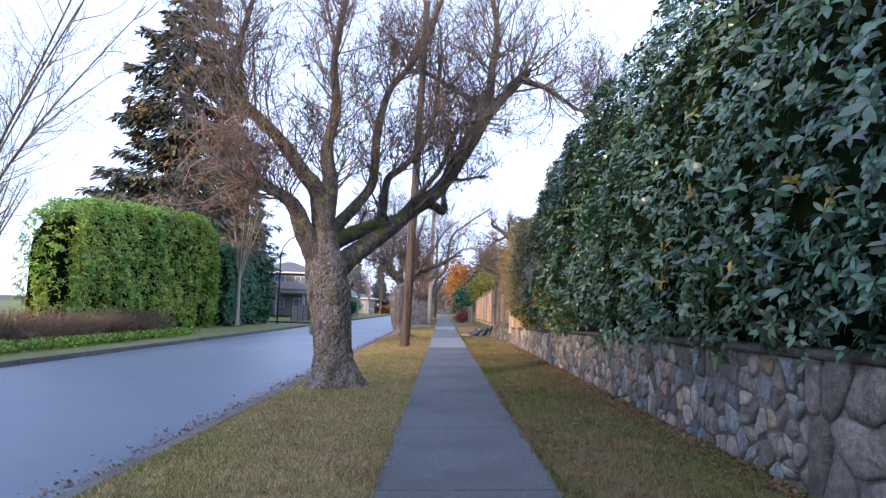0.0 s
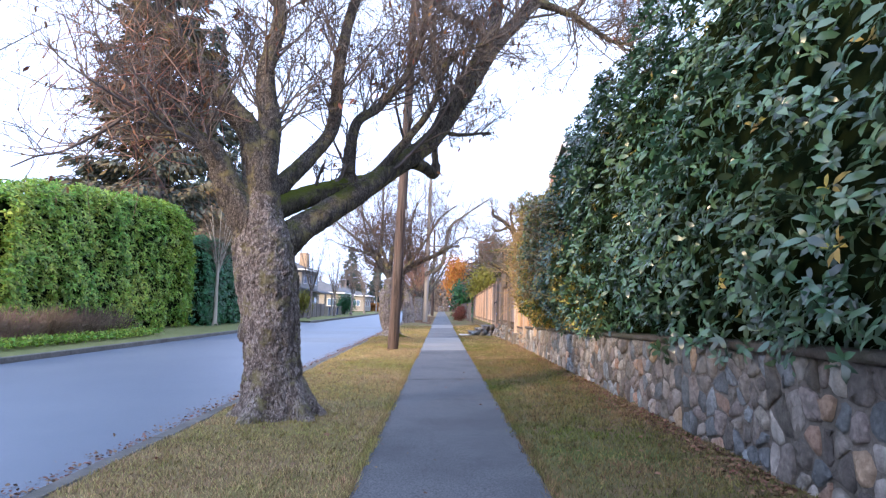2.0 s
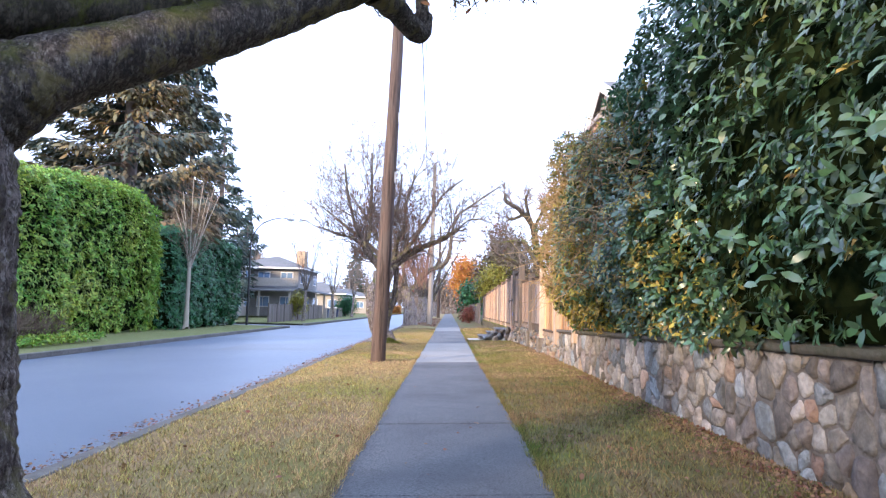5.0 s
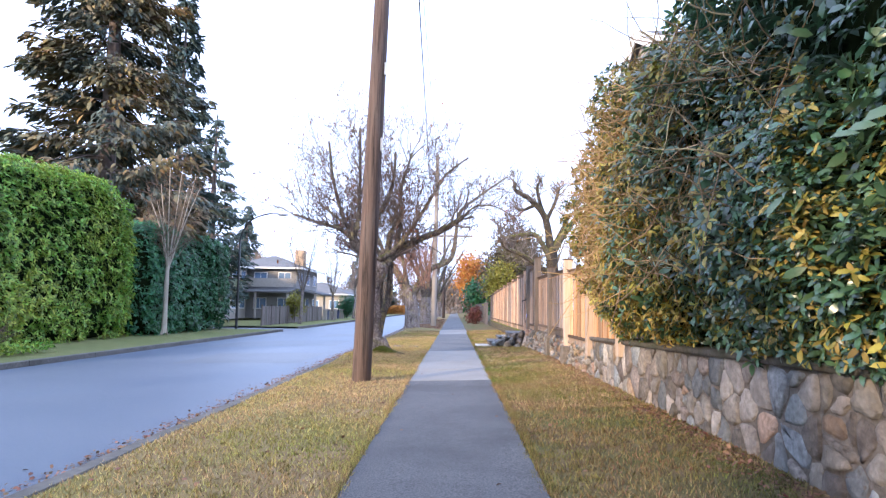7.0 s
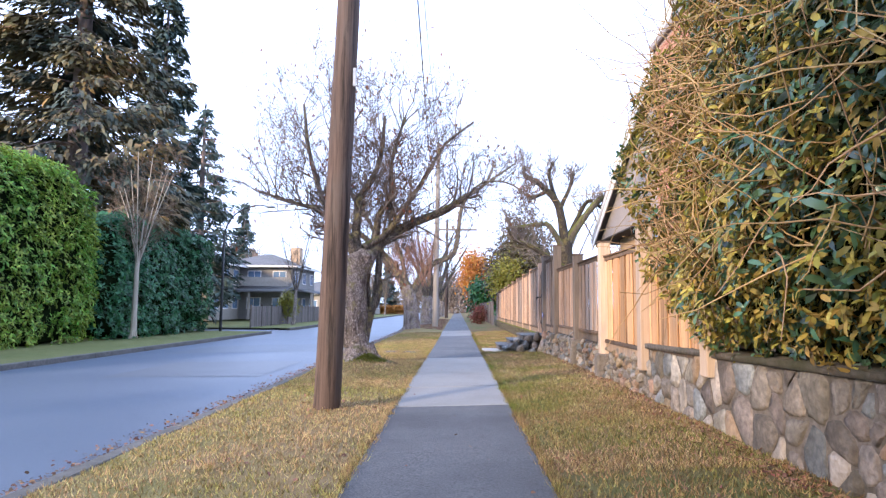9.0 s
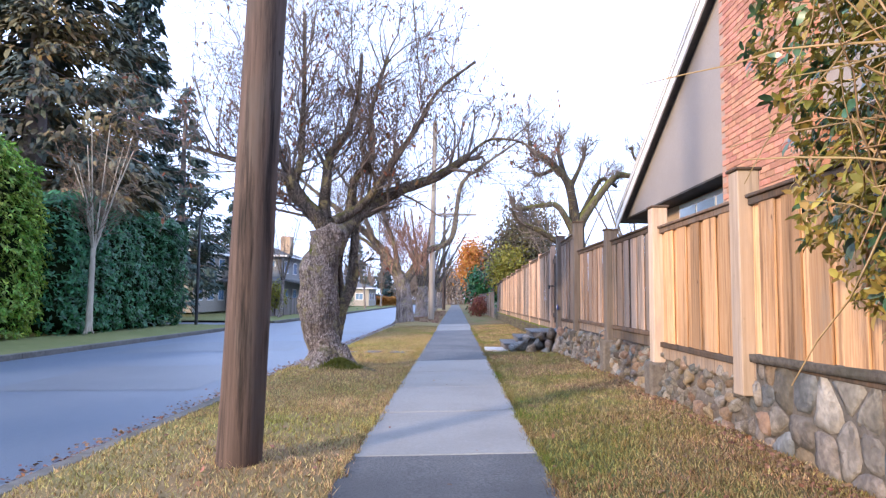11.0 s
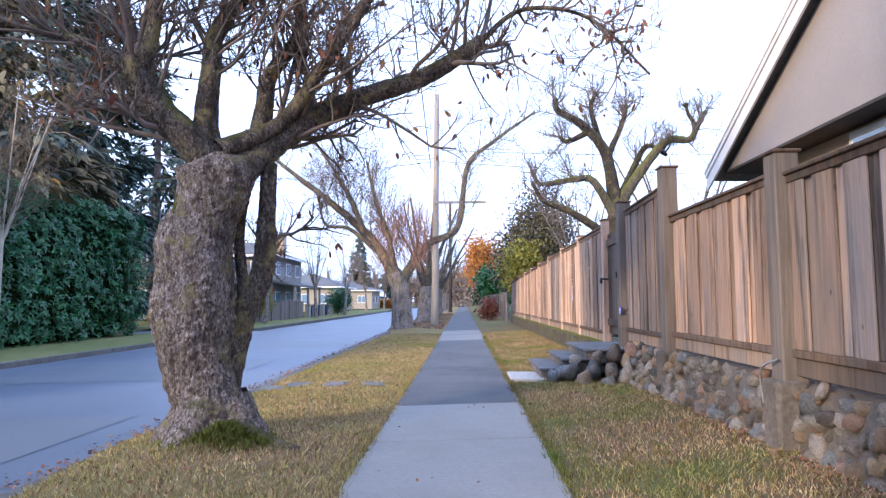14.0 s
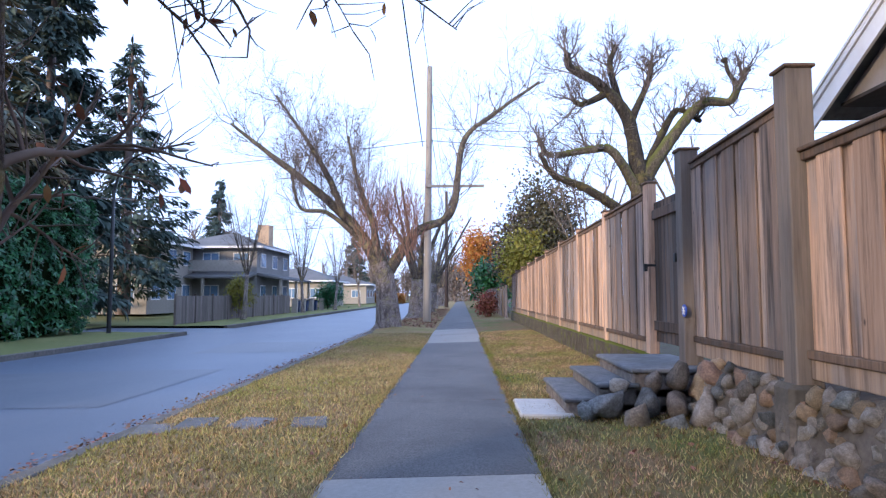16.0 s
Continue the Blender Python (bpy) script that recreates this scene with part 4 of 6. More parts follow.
# ---- trees ----
def old_tree(name, label, trunk, radii, limbs, seed, twigs=60, tip_leaves=0.15, mat=None, twig_mat=None, group="old street trees", detail=1):
    """A gnarled tree: trunk line with radii, limbs as (points, r0, r1, shoots), twigs on all of them."""
    rng = np.random.default_rng(seed)
    thing = empty(name, trunk[0], label, "tree", group)
    inv = Matrix.Translation(-Vector(trunk[0]))
    made = []
    t = Tubes()
    line = smooth_line(trunk, 8 * detail)
    r = np.interp(np.linspace(0, 1, len(line)), np.linspace(0, 1, len(radii)), radii)
    t.add(line, r, 24 * detail, 0.11, seed)
    # root flare and burls
    for _ in range(6):
        a = rng.uniform(0, 6.28)
        d = np.array([math.cos(a), math.sin(a), 0])
        p = np.array(trunk[0])
        t.add(smooth_line([p + d * radii[0] * 0.3 + [0, 0, 0.45], p + d * radii[0] * 0.85 + [0, 0, 0.14], p + d * radii[0] * 1.45 + [0, 0, -0.08]], 4), np.linspace(radii[0] * 0.42, radii[0] * 0.22, 9), 9, 0.15, seed)
    made.append(link("trunk", t.mesh("trunk"), mat or M_BARK))
    tips, tw = [], Tubes()
    for pts, r0, r1, shoots, length, moss in limbs:
        lt = Tubes()
        fine = smooth_line(pts, 6 * detail)
        ln = smooth_line(pts, 6)
        lt.add(fine, np.linspace(r0, r1, len(fine)) * (1 + 0.3 * np.exp(-np.linspace(0, 12, len(fine)))), 10 + 6 * detail, 0.14, seed + 3)
        made.append(link("limb", lt.mesh("limb"), M_MOSSY if moss else (mat or M_LIMB)))
        sprout(tw, ln, min(0.036, max(0.018, r1 * 0.5)), rng, 2, int(shoots * (1.1 if detail == 1 else 2.1)), length, tips, lush=detail > 1)
    made.append(link("crown", tw.mesh("crown", False), twig_mat or M_TWIG))
    tips = np.array(tips)
    pick = tips[rng.random(len(tips)) < tip_leaves]
    if len(pick):
        made.append(link("dead_leaves", leaves_mesh("dead_leaves", pick, rng.normal(0, 0.5, (len(pick), 3)) - [0, 0, 1.2], 0.09, rng), M_DEADLEAF))
    for ob in made:
        ob.parent = thing
        ob.matrix_parent_inverse = inv
    return thing


def bump_on(thing, name, x, y, z, s, mat, rng, flat=1.0):
    ob = link(name, blob_mesh(name, rng, flat), mat, thing)
    ob.matrix_parent_inverse = Matrix.Translation(-thing.location)
    ob.location, ob.scale = (x, y, z), (s, s, s)


tree_one = old_tree("cherry_tree", "old gnarled, nearly bare cherry tree with mossy bark",
    [(-2.05, 11.2, -0.1), (-2.11, 11.2, 0.24), (-2.13, 11.2, 0.6), (-2.16, 11.2, 0.95), (-2.20, 11.2, 1.3), (-2.26, 11.2, 1.65), (-2.33, 11.2, 2.05), (-2.39, 11.2, 2.45), (-2.38, 11.2, 2.95)], [0.46, 0.37, 0.33, 0.335, 0.345, 0.375, 0.36, 0.27, 0.17],
    [([(-2.38, 11.2, 2.6), (-2.54, 11.15, 3.40), (-2.82, 11.1, 3.78), (-3.21, 11.0, 4.30), (-3.75, 10.9, 4.81), (-4.16, 10.9, 5.20), (-4.05, 10.9, 5.9), (-3.8, 10.9, 7.0)], 0.17, 0.04, 24, 1.5, False),
     ([(-2.40, 11.15, 2.1), (-2.70, 11.0, 2.66), (-2.84, 10.9, 3.03), (-3.01, 10.8, 3.23), (-3.46, 10.6, 3.43), (-3.93, 10.5, 3.43)], 0.20, 0.05, 16, 1.3, False),
     ([(-2.24, 11.3, 1.93), (-1.98, 11.5, 2.27), (-1.58, 12.0, 2.68), (-1.06, 12.7, 3.26), (-0.36, 13.3, 3.98), (0.23, 13.7, 4.98), (0.64, 13.9, 5.75), (1.16, 14.0, 6.46), (1.55, 14.1, 6.91)], 0.19, 0.10, 16, 1.8, False),
     ([(0.43, 13.8, 5.5), (0.65, 13.9, 6.08), (0.72, 13.9, 6.85), (0.81, 13.9, 7.85), (0.58, 13.9, 8.97)], 0.13, 0.05, 16, 1.7, False),
     ([(-0.36, 13.3, 3.95), (-0.05, 13.35, 4.6), (0.21, 13.5, 5.17), (0.55, 13.7, 5.75)], 0.11, 0.09, 4, 1.2, False),
     ([(-2.34, 11.3, 2.50), (-2.04, 11.7, 2.71), (-1.70, 12.1, 2.92), (-1.28, 12.55, 3.12)], 0.16, 0.13, 2, 0.8, True),
     ([(-2.36, 11.2, 2.4), (-2.37, 11.2, 3.02), (-2.33, 11.2, 3.58), (-2.42, 11.2, 4.23), (-2.30, 11.3, 5.01), (-2.38, 11.3, 5.94), (-2.2, 11.3, 7.2)], 0.19, 0.04, 26, 1.5, False),
     ([(-2.34, 11.4, 2.7), (-1.94, 11.7, 3.26), (-1.64, 11.8, 3.76), (-1.59, 11.8, 4.63), (-1.41, 11.8, 5.51), (-1.08, 11.8, 5.97), (-0.67, 11.8, 6.62), (-0.4, 11.8, 7.6)], 0.11, 0.035, 24, 1.4, False),
     ([(-1.50, 12.3, 3.0), (-1.40, 12.2, 3.87), (-1.06, 12.3, 4.22), (-0.64, 12.4, 4.86), (-0.48, 12.4, 5.62), (-0.41, 12.4, 6.67)], 0.085, 0.03, 20, 1.4, False),
     ([(-1.08, 12.7, 3.35), (-0.35, 12.6, 4.28), (-0.10, 12.5, 5.01), (0.54, 12.5, 5.31)], 0.06, 0.03, 14, 1.2, False),
     ([(0.63, 13.9, 5.97), (-0.11, 13.6, 6.25), (-0.72, 13.4, 6.52), (-1.21, 13.2, 6.46)], 0.07, 0.03, 14, 1.3, False),
     ([(1.37, 14.0, 6.69), (2.01, 14.0, 6.48), (2.65, 14.0, 6.06), (3.04, 13.9, 5.92)], 0.07, 0.025, 22, 1.5, False),
     ([(-0.62, 13.1, 3.6), (-0.45, 13.5, 3.60), (-0.30, 13.75, 3.55), (-0.26, 13.8, 3.72)], 0.10, 0.085, 0, 0.5, False),
     ([(-0.27, 13.8, 3.62), (-0.26, 13.9, 4.25), (0.15, 14.4, 4.4), (0.72, 15.2, 4.68)], 0.055, 0.025, 6, 0.8, False)],
    31, tip_leaves=0.05, detail=3)
rng = np.random.default_rng(77)
bump_on(tree_one, "burl", -2.43, 11.1, 0.98, 0.24, M_BARK, rng)
bump_on(tree_one, "burl", -2.42, 11.0, 1.75, 0.26, M_BARK, rng)
# nest-like cluster of pinkish shoots on the left limb
shoots, ends = Tubes(), []
for _ in range(260):
    p = np.array([-3.75, 10.75, 4.0]) + rng.normal(0, 0.42, 3)
    d = rng.normal(0, 1, 3)
    d[2] -= 0.2
    ln = bent(p, d / np.linalg.norm(d), rng.uniform(0.5, 1.1), rng, 3, 0.35, -0.05)
    shoots.twig(ln, 0.008, 0.003)
ob = link("regrowth", shoots.mesh("regrowth", False), M_TWIG_RED, tree_one, "dense pinkish-brown water shoots")
ob["kind"] = "stuff"
ob.matrix_parent_inverse = Matrix.Translation(-tree_one.location)

tree_two = old_tree("cherry_tree", "old pollarded cherry tree with a thick twisted trunk and mossy foot",
    [(-2.06, 29.0, -0.1), (-2.10, 29.0, 0.2), (-2.15, 29.0, 0.42), (-2.22, 29.0, 0.66), (-2.25, 29.0, 0.95), (-2.28, 29.0, 1.2), (-2.26, 29.0, 1.46), (-2.28, 29.0, 1.74), (-2.20, 29.0, 1.98), (-2.13, 29.0, 2.2), (-2.10, 29.0, 2.38), (-2.12, 29.0, 2.52)], [0.46, 0.34, 0.275, 0.29, 0.33, 0.345, 0.31, 0.325, 0.27, 0.30, 0.34, 0.16],
    [([(-2.14, 29.0, 2.35), (-2.29, 28.9, 2.61), (-2.57, 28.8, 2.90), (-2.72, 28.7, 3.19), (-2.74, 28.7, 3.3)], 0.15, 0.11, 8, 1.2, False),
     ([(-2.70, 28.7, 3.15), (-2.57, 28.7, 3.59), (-2.56, 28.7, 4.28), (-2.55, 28.7, 5.0), (-2.6, 28.8, 6.2)], 0.07, 0.03, 13, 1.5, False),
     ([(-2.70, 28.7, 3.15), (-3.03, 28.5, 3.36), (-3.47, 28.4, 3.47), (-4.2, 28.3, 3.7)], 0.06, 0.025, 9, 1.5, False),
     ([(-2.08, 29.0, 2.35), (-2.21, 29.0, 2.75), (-2.18, 29.0, 3.34), (-2.14, 29.0, 3.67), (-1.85, 29.1, 4.22), (-1.68, 29.1, 4.83), (-1.63, 29.1, 5.6)], 0.12, 0.03, 13, 1.5, False),
     ([(-1.95, 29.0, 2.35), (-1.79, 29.2, 2.57), (-1.49, 29.4, 2.89), (-0.96, 29.6, 3.22), (-0.28, 29.8, 3.53), (0.28, 29.9, 3.92)], 0.14, 0.075, 14, 1.2, False),
     ([(0.2, 29.9, 3.85), (0.7, 29.9, 4.25), (1.4, 29.9, 4.15), (2.0, 29.9, 3.55)], 0.03, 0.012, 9, 1.0, False),
     ([(-2.05, 28.9, 2.55), (-1.62, 29.2, 2.87), (-1.26, 29.2, 3.33), (-0.91, 29.2, 3.87), (-0.61, 29.2, 4.36), (-0.24, 29.2, 4.98), (0.4, 29.2, 5.5)], 0.075, 0.025, 12, 1.4, False),
     ([(-1.85, 29.2, 2.45), (-1.80, 29.3, 2.99), (-1.74, 29.3, 3.36), (-1.47, 29.3, 3.79), (-1.48, 29.3, 4.55), (-1.2, 29.3, 5.6)], 0.10, 0.03, 12, 1.4, False),
     ([(-2.3, 29.1, 2.5), (-3.0, 29.3, 3.6), (-3.4, 29.4, 4.8), (-3.6, 29.5, 6.0)], 0.07, 0.03, 10, 1.5, False),
     ([(-2.10, 29.05, 0.1), (-2.02, 29.12, 0.6), (-1.91, 29.2, 1.12), (-1.76, 29.25, 1.48), (-1.73, 29.25, 1.89), (-1.70, 29.2, 2.5)], 0.16, 0.07, 1, 0.8, False),
     ([(-1.90, 29.2, 1.30), (-1.96, 29.2, 1.83), (-1.84, 29.1, 2.4)], 0.05, 0.04, 0, 0.8, False),
     ([(-2.0, 28.95, 0.22), (-1.6, 28.75, 0.06), (-1.25, 28.6, 0.0), (-0.9, 28.45, -0.08)], 0.15, 0.05, 0, 0.5, False)],
    32, tip_leaves=0.12, detail=3)
bump_on(tree_two, "moss", -1.82, 28.62, 0.05, 0.30, M_MOSS, rng, 0.5)
bump_on(tree_two, "moss", -2.33, 28.85, 2.0, 0.16, M_MOSS, rng, 2.2)
bump_on(tree_two, "burl", -2.43, 28.85, 1.05, 0.2, M_BARK, rng)


tree_three = old_tree("cherry_tree", "spreading old cherry tree with reddish shoots leaning over the road",
    [(-2.45, 50.0, -0.1), (-2.5, 50.0, 0.9), (-2.6, 50.0, 1.8), (-2.8, 50.0, 2.4)], [0.5, 0.40, 0.36, 0.34],
    [([(-2.7, 50.0, 2.2), (-3.4, 50.0, 3.3), (-4.25, 50.2, 4.3), (-5.9, 50.4, 5.7), (-7.2, 50.4, 6.7), (-8.6, 50.4, 7.8)], 0.26, 0.05, 20, 1.9, False),
     ([(-4.1, 50.1, 4.1), (-4.6, 49.8, 5.4), (-5.3, 49.6, 6.7), (-6.6, 49.5, 8.6)], 0.14, 0.04, 20, 1.8, False),
     ([(-2.5, 50.1, 2.1), (-1.45, 50.3, 3.6), (-0.15, 50.6, 4.4), (0.3, 50.8, 7.1), (1.4, 51.0, 8.2), (3.3, 51.2, 9.6)], 0.19, 0.05, 18, 2.0, False),
     ([(-2.8, 50.0, 2.4), (-3.0, 49.6, 3.8), (-3.5, 49.4, 5.3), (-3.9, 49.3, 7.0)], 0.15, 0.04, 16, 1.5, False),
     ([(-3.2, 50.1, 3.0), (-4.6, 49.6, 4.2), (-5.6, 49.4, 4.4), (-5.9, 49.2, 5.6)], 0.10, 0.04, 12, 1.6, False)],
    33, tip_leaves=0.04, detail=2)
red, ends = Tubes(), []
for _ in range(520):
    p = np.array([rng.uniform(-3.6, -1.4), 50 + rng.normal(0, 0.6), rng.uniform(2.4, 4.6)])
    ln = bent(p, np.array([rng.normal(0, 0.45), rng.normal(0, 0.4), 1.0]), rng.uniform(0.8, 2.0), rng, 3, 0.15, 0.1)
    red.twig(ln, 0.011, 0.004)
ob = link("regrowth", red.mesh("regrowth", False), M_TWIG_RED, tree_three, "upright reddish shoots")
ob["kind"] = "stuff"
ob.matrix_parent_inverse = Matrix.Translation(-tree_three.location)


def simple_tree(name, label, x, y, height, seed, r=0.25, fork=2.2, limbs=7, reach=3.0, mat=None, twig_mat=None, shoots=9, group="bare trees", z0=-0.1, level=2):
    g = np.random.default_rng(seed)
    base = np.array([x, y, z0])
    top = base + [g.uniform(-0.3, 0.3), g.uniform(-0.3, 0.3), fork]
    specs = []
    for i in range(limbs):
        a = i * 6.283 / limbs + g.uniform(-0.4, 0.4)
        out = np.array([math.cos(a), math.sin(a), 0]) * reach * g.uniform(0.5, 1.0)
        p2 = top + out * 0.45 + [0, 0, (height - fork) * 0.35]
        p3 = top + out + [0, 0, (height - fork) * g.uniform(0.6, 0.95)]
        specs.append(([tuple(top - [0, 0, 0.15]), tuple(top + out * 0.15 + [0, 0, 0.4]), tuple(p2), tuple(p3)], r * 0.5, r * 0.13, shoots, height * 0.17, False))
    return old_tree(name, label, [tuple(base), tuple(base * 0.5 + top * 0.5), tuple(top)], [r * 1.3, r, r * 0.9], specs, seed, tip_leaves=0.0, mat=mat, twig_mat=twig_mat, group=group)


for i, (x, y) in enumerate(((-2.3, 62.0), (-2.2, 73.0), (-2.4, 86.0), (-2.2, 101.0), (-2.3, 120.0))):
    simple_tree("street_tree", "bare old street tree further along the grass strip", x, y, 8.0, 200 + i, 0.38, 2.2, 7, 3.6, shoots=8, group="old street trees")
simple_tree("young_tree", "slim young bare tree with pale bark in front of the hedge", -13.7, 41.8, 8.2, 61, 0.10, 3.2, 8, 1.5, M_YOUNGBARK, M_BUSH, 9)
for i, (x, y, h) in enumerate(((-12.6, 64.0, 8.0), (-12.4, 77.0, 9.0), (-12.2, 89.0, 9.0), (-12.2, 104.0, 9.0), (-12.2, 122.0, 10.0))):
    simple_tree("verge_tree", "small bare tree on the far grass strip", x, y, h, 300 + i, 0.12, 2.6, 7, 2.0, shoots=8, group="verge trees")
# pollarded tree behind the fence
pollard = old_tree("pollard_tree", "knobbly pollarded tree with mossy limbs behind the fence",
    [(5.0, 43.0, 0.0), (4.9, 43.0, 2.2), (4.82, 43.0, 4.3)], [0.36, 0.30, 0.27],
    [([(4.81, 43.0, 4.1), (4.51, 43.0, 5.8), (3.80, 43.0, 6.7), (3.07, 43.0, 7.16), (3.0, 43.0, 7.54)], 0.19, 0.07, 9, 0.9, False),
     ([(4.01, 43.0, 6.47), (3.35, 43.0, 6.18), (3.09, 43.0, 6.33)], 0.09, 0.06, 6, 0.7, False),
     ([(4.42, 43.2, 6.1), (4.14, 43.2, 7.22), (4.27, 43.2, 7.75)], 0.10, 0.06, 8, 0.7, False),
     ([(4.9, 43.0, 4.2), (5.54, 42.9, 5.17), (6.32, 42.8, 6.09), (6.99, 42.7, 6.13), (7.26, 42.7, 6.56), (7.47, 42.7, 6.93)], 0.17, 0.06, 9, 0.7, True),
     ([(7.23, 42.7, 6.54), (7.01, 42.7, 6.86), (6.91, 42.7, 7.23)], 0.06, 0.045, 4, 0.5, False),
     ([(4.75, 42.9, 3.8), (4.08, 42.8, 4.87), (3.51, 42.8, 4.94), (2.50, 42.8, 4.80), (2.22, 42.8, 5.17)], 0.13, 0.06, 10, 0.9, True),
     ([(4.53, 43.0, 5.6), (5.06, 43.1, 6.72), (5.18, 43.1, 7.25)], 0.10, 0.06, 8, 0.8, False),
     ([(4.95, 43.1, 4.4), (5.54, 43.3, 5.57), (5.92, 43.3, 6.10), (6.46, 43.2, 5.76)], 0.11, 0.06, 9, 0.8, False),
     ([(4.7, 42.8, 3.0), (3.93, 42.6, 3.53), (3.24, 42.6, 3.96), (2.54, 42.6, 4.25), (2.22, 42.6, 4.76)], 0.14, 0.06, 10, 0.9, False)],
    34, mat=M_POLLARD, tip_leaves=0.0, group="garden trees", detail=2)
# pollard knuckles
for x, y, z in ((3.0, 43, 7.5), (2.22, 42.8, 5.2), (7.47, 42.7, 6.93), (6.91, 42.7, 7.2), (4.27, 43.2, 7.75), (5.18, 43.1, 7.25), (2.22, 42.6, 4.76)):
    bump_on(pollard, "knuckle", x, y, z, 0.17, M_POLLARD, rng)
simple_tree("garden_tree", "twiggy bare garden tree behind the far fence", 6.5, 58.0, 8.0, 401, 0.22, 2.0, 8, 3.0, shoots=10, group="garden trees")
simple_tree("garden_tree", "twiggy bare garden tree behind the far fence", 9.5, 50.0, 8.5, 402, 0.22, 2.0, 8, 3.0, shoots=10, group="garden trees")


# ---- leafy masses ----
def surface_noise(p, s):
    return np.array([noise.noise(Vector(q) * s) for q in p])


def bulk(name, label, x0, x1, y0, y1, z0, top, mat, n, size, seed, category="hedge", core=True, side=-1, round_=0.8, extra=None, thick=0.5, set_back=0.0, tuck=0.0, whorl=0):
    """A hedge: a near-black core painted as inner shade, covered with leaves. top(y) is its height; side: which way its
    road face looks.
    """
    g = np.random.default_rng(seed)
    thing = empty(name, ((x0 + x1) / 2, (y0 + y1) / 2, z0), label, category)
    inv = Matrix.Translation(-thing.location)
    cx, hx = (x0 + x1) / 2, (x1 - x0) / 2
    cy, hy = (y0 + y1) / 2, (y1 - y0) / 2
    m = n
    # points on a rounded box, by choosing a face
    u = g.uniform(-1, 1, (m, 3))
    w = np.array([1.0 * hy * 2.5, hx * 2.5, hx * hy])
    axis = g.choice(3, m, p=w / w.sum())
    sign = np.where(g.random(m) < 0.5, -1, 1)
    sign = np.where(axis == 2, 1, sign)
    sign = np.where((axis == 0) & (g.random(m) < 0.85), side, sign)
    u[np.arange(m), axis] = sign
    e = 7.0
    s = (np.abs(u) ** e).sum(axis=1) ** (1 / e)
    q = u / s[:, None]
    q[:, 2] = np.where(u[:, 2] < 0.3, u[:, 2], q[:, 2])
    ys = cy + q[:, 1] * hy
    tops = np.array([top(v) for v in ys])
    zs = z0 + (q[:, 2] * 0.5 + 0.5) * (tops - z0)
    out = q * np.array([1, 0.5, 0.5])
    out /= np.linalg.norm(out, axis=1)[:, None]
    p = np.column_stack([cx + q[:, 0] * hx + set_back * np.clip((zs - z0 - 1.2) / 3, 0, 2) ** 1.4 + tuck * np.clip(1 - (zs - z0) / 1.1, 0, 1) ** 2, ys, zs])
    g1 = surface_noise(p, 0.55) * 0.34 + surface_noise(p, 1.7) * 0.22
    depth = g.uniform(0, 1, m) ** 1.6 * thick
    p = p + out * (g1 - depth)[:, None]
    p = p[:n]
    k = extra[0](p, g) if extra else np.zeros(n, dtype=bool)
    made = [link("foliage", leaves_mesh("foliage", p[~k], out[:n][~k], size, g, whorl=whorl), mat)]
    if extra:
        made.append(link("yellow_foliage", leaves_mesh("yellow_foliage", p[k], out[:n][k], size * 0.9, g, whorl=whorl), extra[1], None, "yellowing leaves"))
    # added solid core, coloured as the deep shade behind the leaves
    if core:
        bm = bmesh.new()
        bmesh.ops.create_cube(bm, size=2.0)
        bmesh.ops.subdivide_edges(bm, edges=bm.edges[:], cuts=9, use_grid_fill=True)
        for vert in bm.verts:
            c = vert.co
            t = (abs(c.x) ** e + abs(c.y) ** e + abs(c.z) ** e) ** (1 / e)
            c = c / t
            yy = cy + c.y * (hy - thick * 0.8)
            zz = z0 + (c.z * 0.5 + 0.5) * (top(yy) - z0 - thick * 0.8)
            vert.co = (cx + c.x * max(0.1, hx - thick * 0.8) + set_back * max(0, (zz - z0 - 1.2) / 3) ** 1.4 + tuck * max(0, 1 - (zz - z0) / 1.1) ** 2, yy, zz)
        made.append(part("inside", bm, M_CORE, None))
    for ob in made:
        ob.parent = thing
        ob.matrix_parent_inverse = inv
    return thing


def laurel_top(y):
    return 5.9 - 0.035 * max(0, y - 8) + 0.25 * math.sin(y * 0.9) - (0.7 * max(0, (y - 21.5)) / 2.5)


laurel = bulk("laurel_hedge", "tall dark rhododendron hedge with large glossy leaves above the stone wall", 2.18, 5.4, -6, 22.8, 0.85, laurel_top, M_LAUREL, 108000, 0.125, 41, core=True, thick=0.7, set_back=0.32, tuck=0.42, whorl=6,
     extra=(lambda p, g: np.repeat(g.random(len(p) // 6 + 1), 6)[:len(p)] < np.clip((p[:, 1] - 16.0) / 8 - 0.06 * (p[:, 2] - 1) + 0.5 * np.clip((p[:, 1] - 10.5) / 5, 0, 1) * np.clip((2.9 - p[:, 2]) / 1.2, 0, 1), 0.015, 0.6), M_LAUREL_Y))
g = np.random.default_rng(46)
leaf_me = leaves_mesh("leaf", np.zeros((1, 3)), np.array([[-0.6, 0, 0.3]]), 0.15, g, 0.36)
for _ in range(280):
    ob = link("leaf", leaf_me, M_LAUREL, laurel)
    y, z = g.uniform(4, 19), g.uniform(1.3, 3.6)
    ob.matrix_parent_inverse = Matrix.Translation(-laurel.location)
    ob.location = (2.12 + g.normal(0, 0.12) + 0.42 * max(0, 1 - (z - 0.85) / 1.1) ** 2, y, z)
    ob.rotation_euler = (g.uniform(-0.8, 0.8), g.uniform(-0.7, 0.4), g.uniform(-1.3, 1.3))
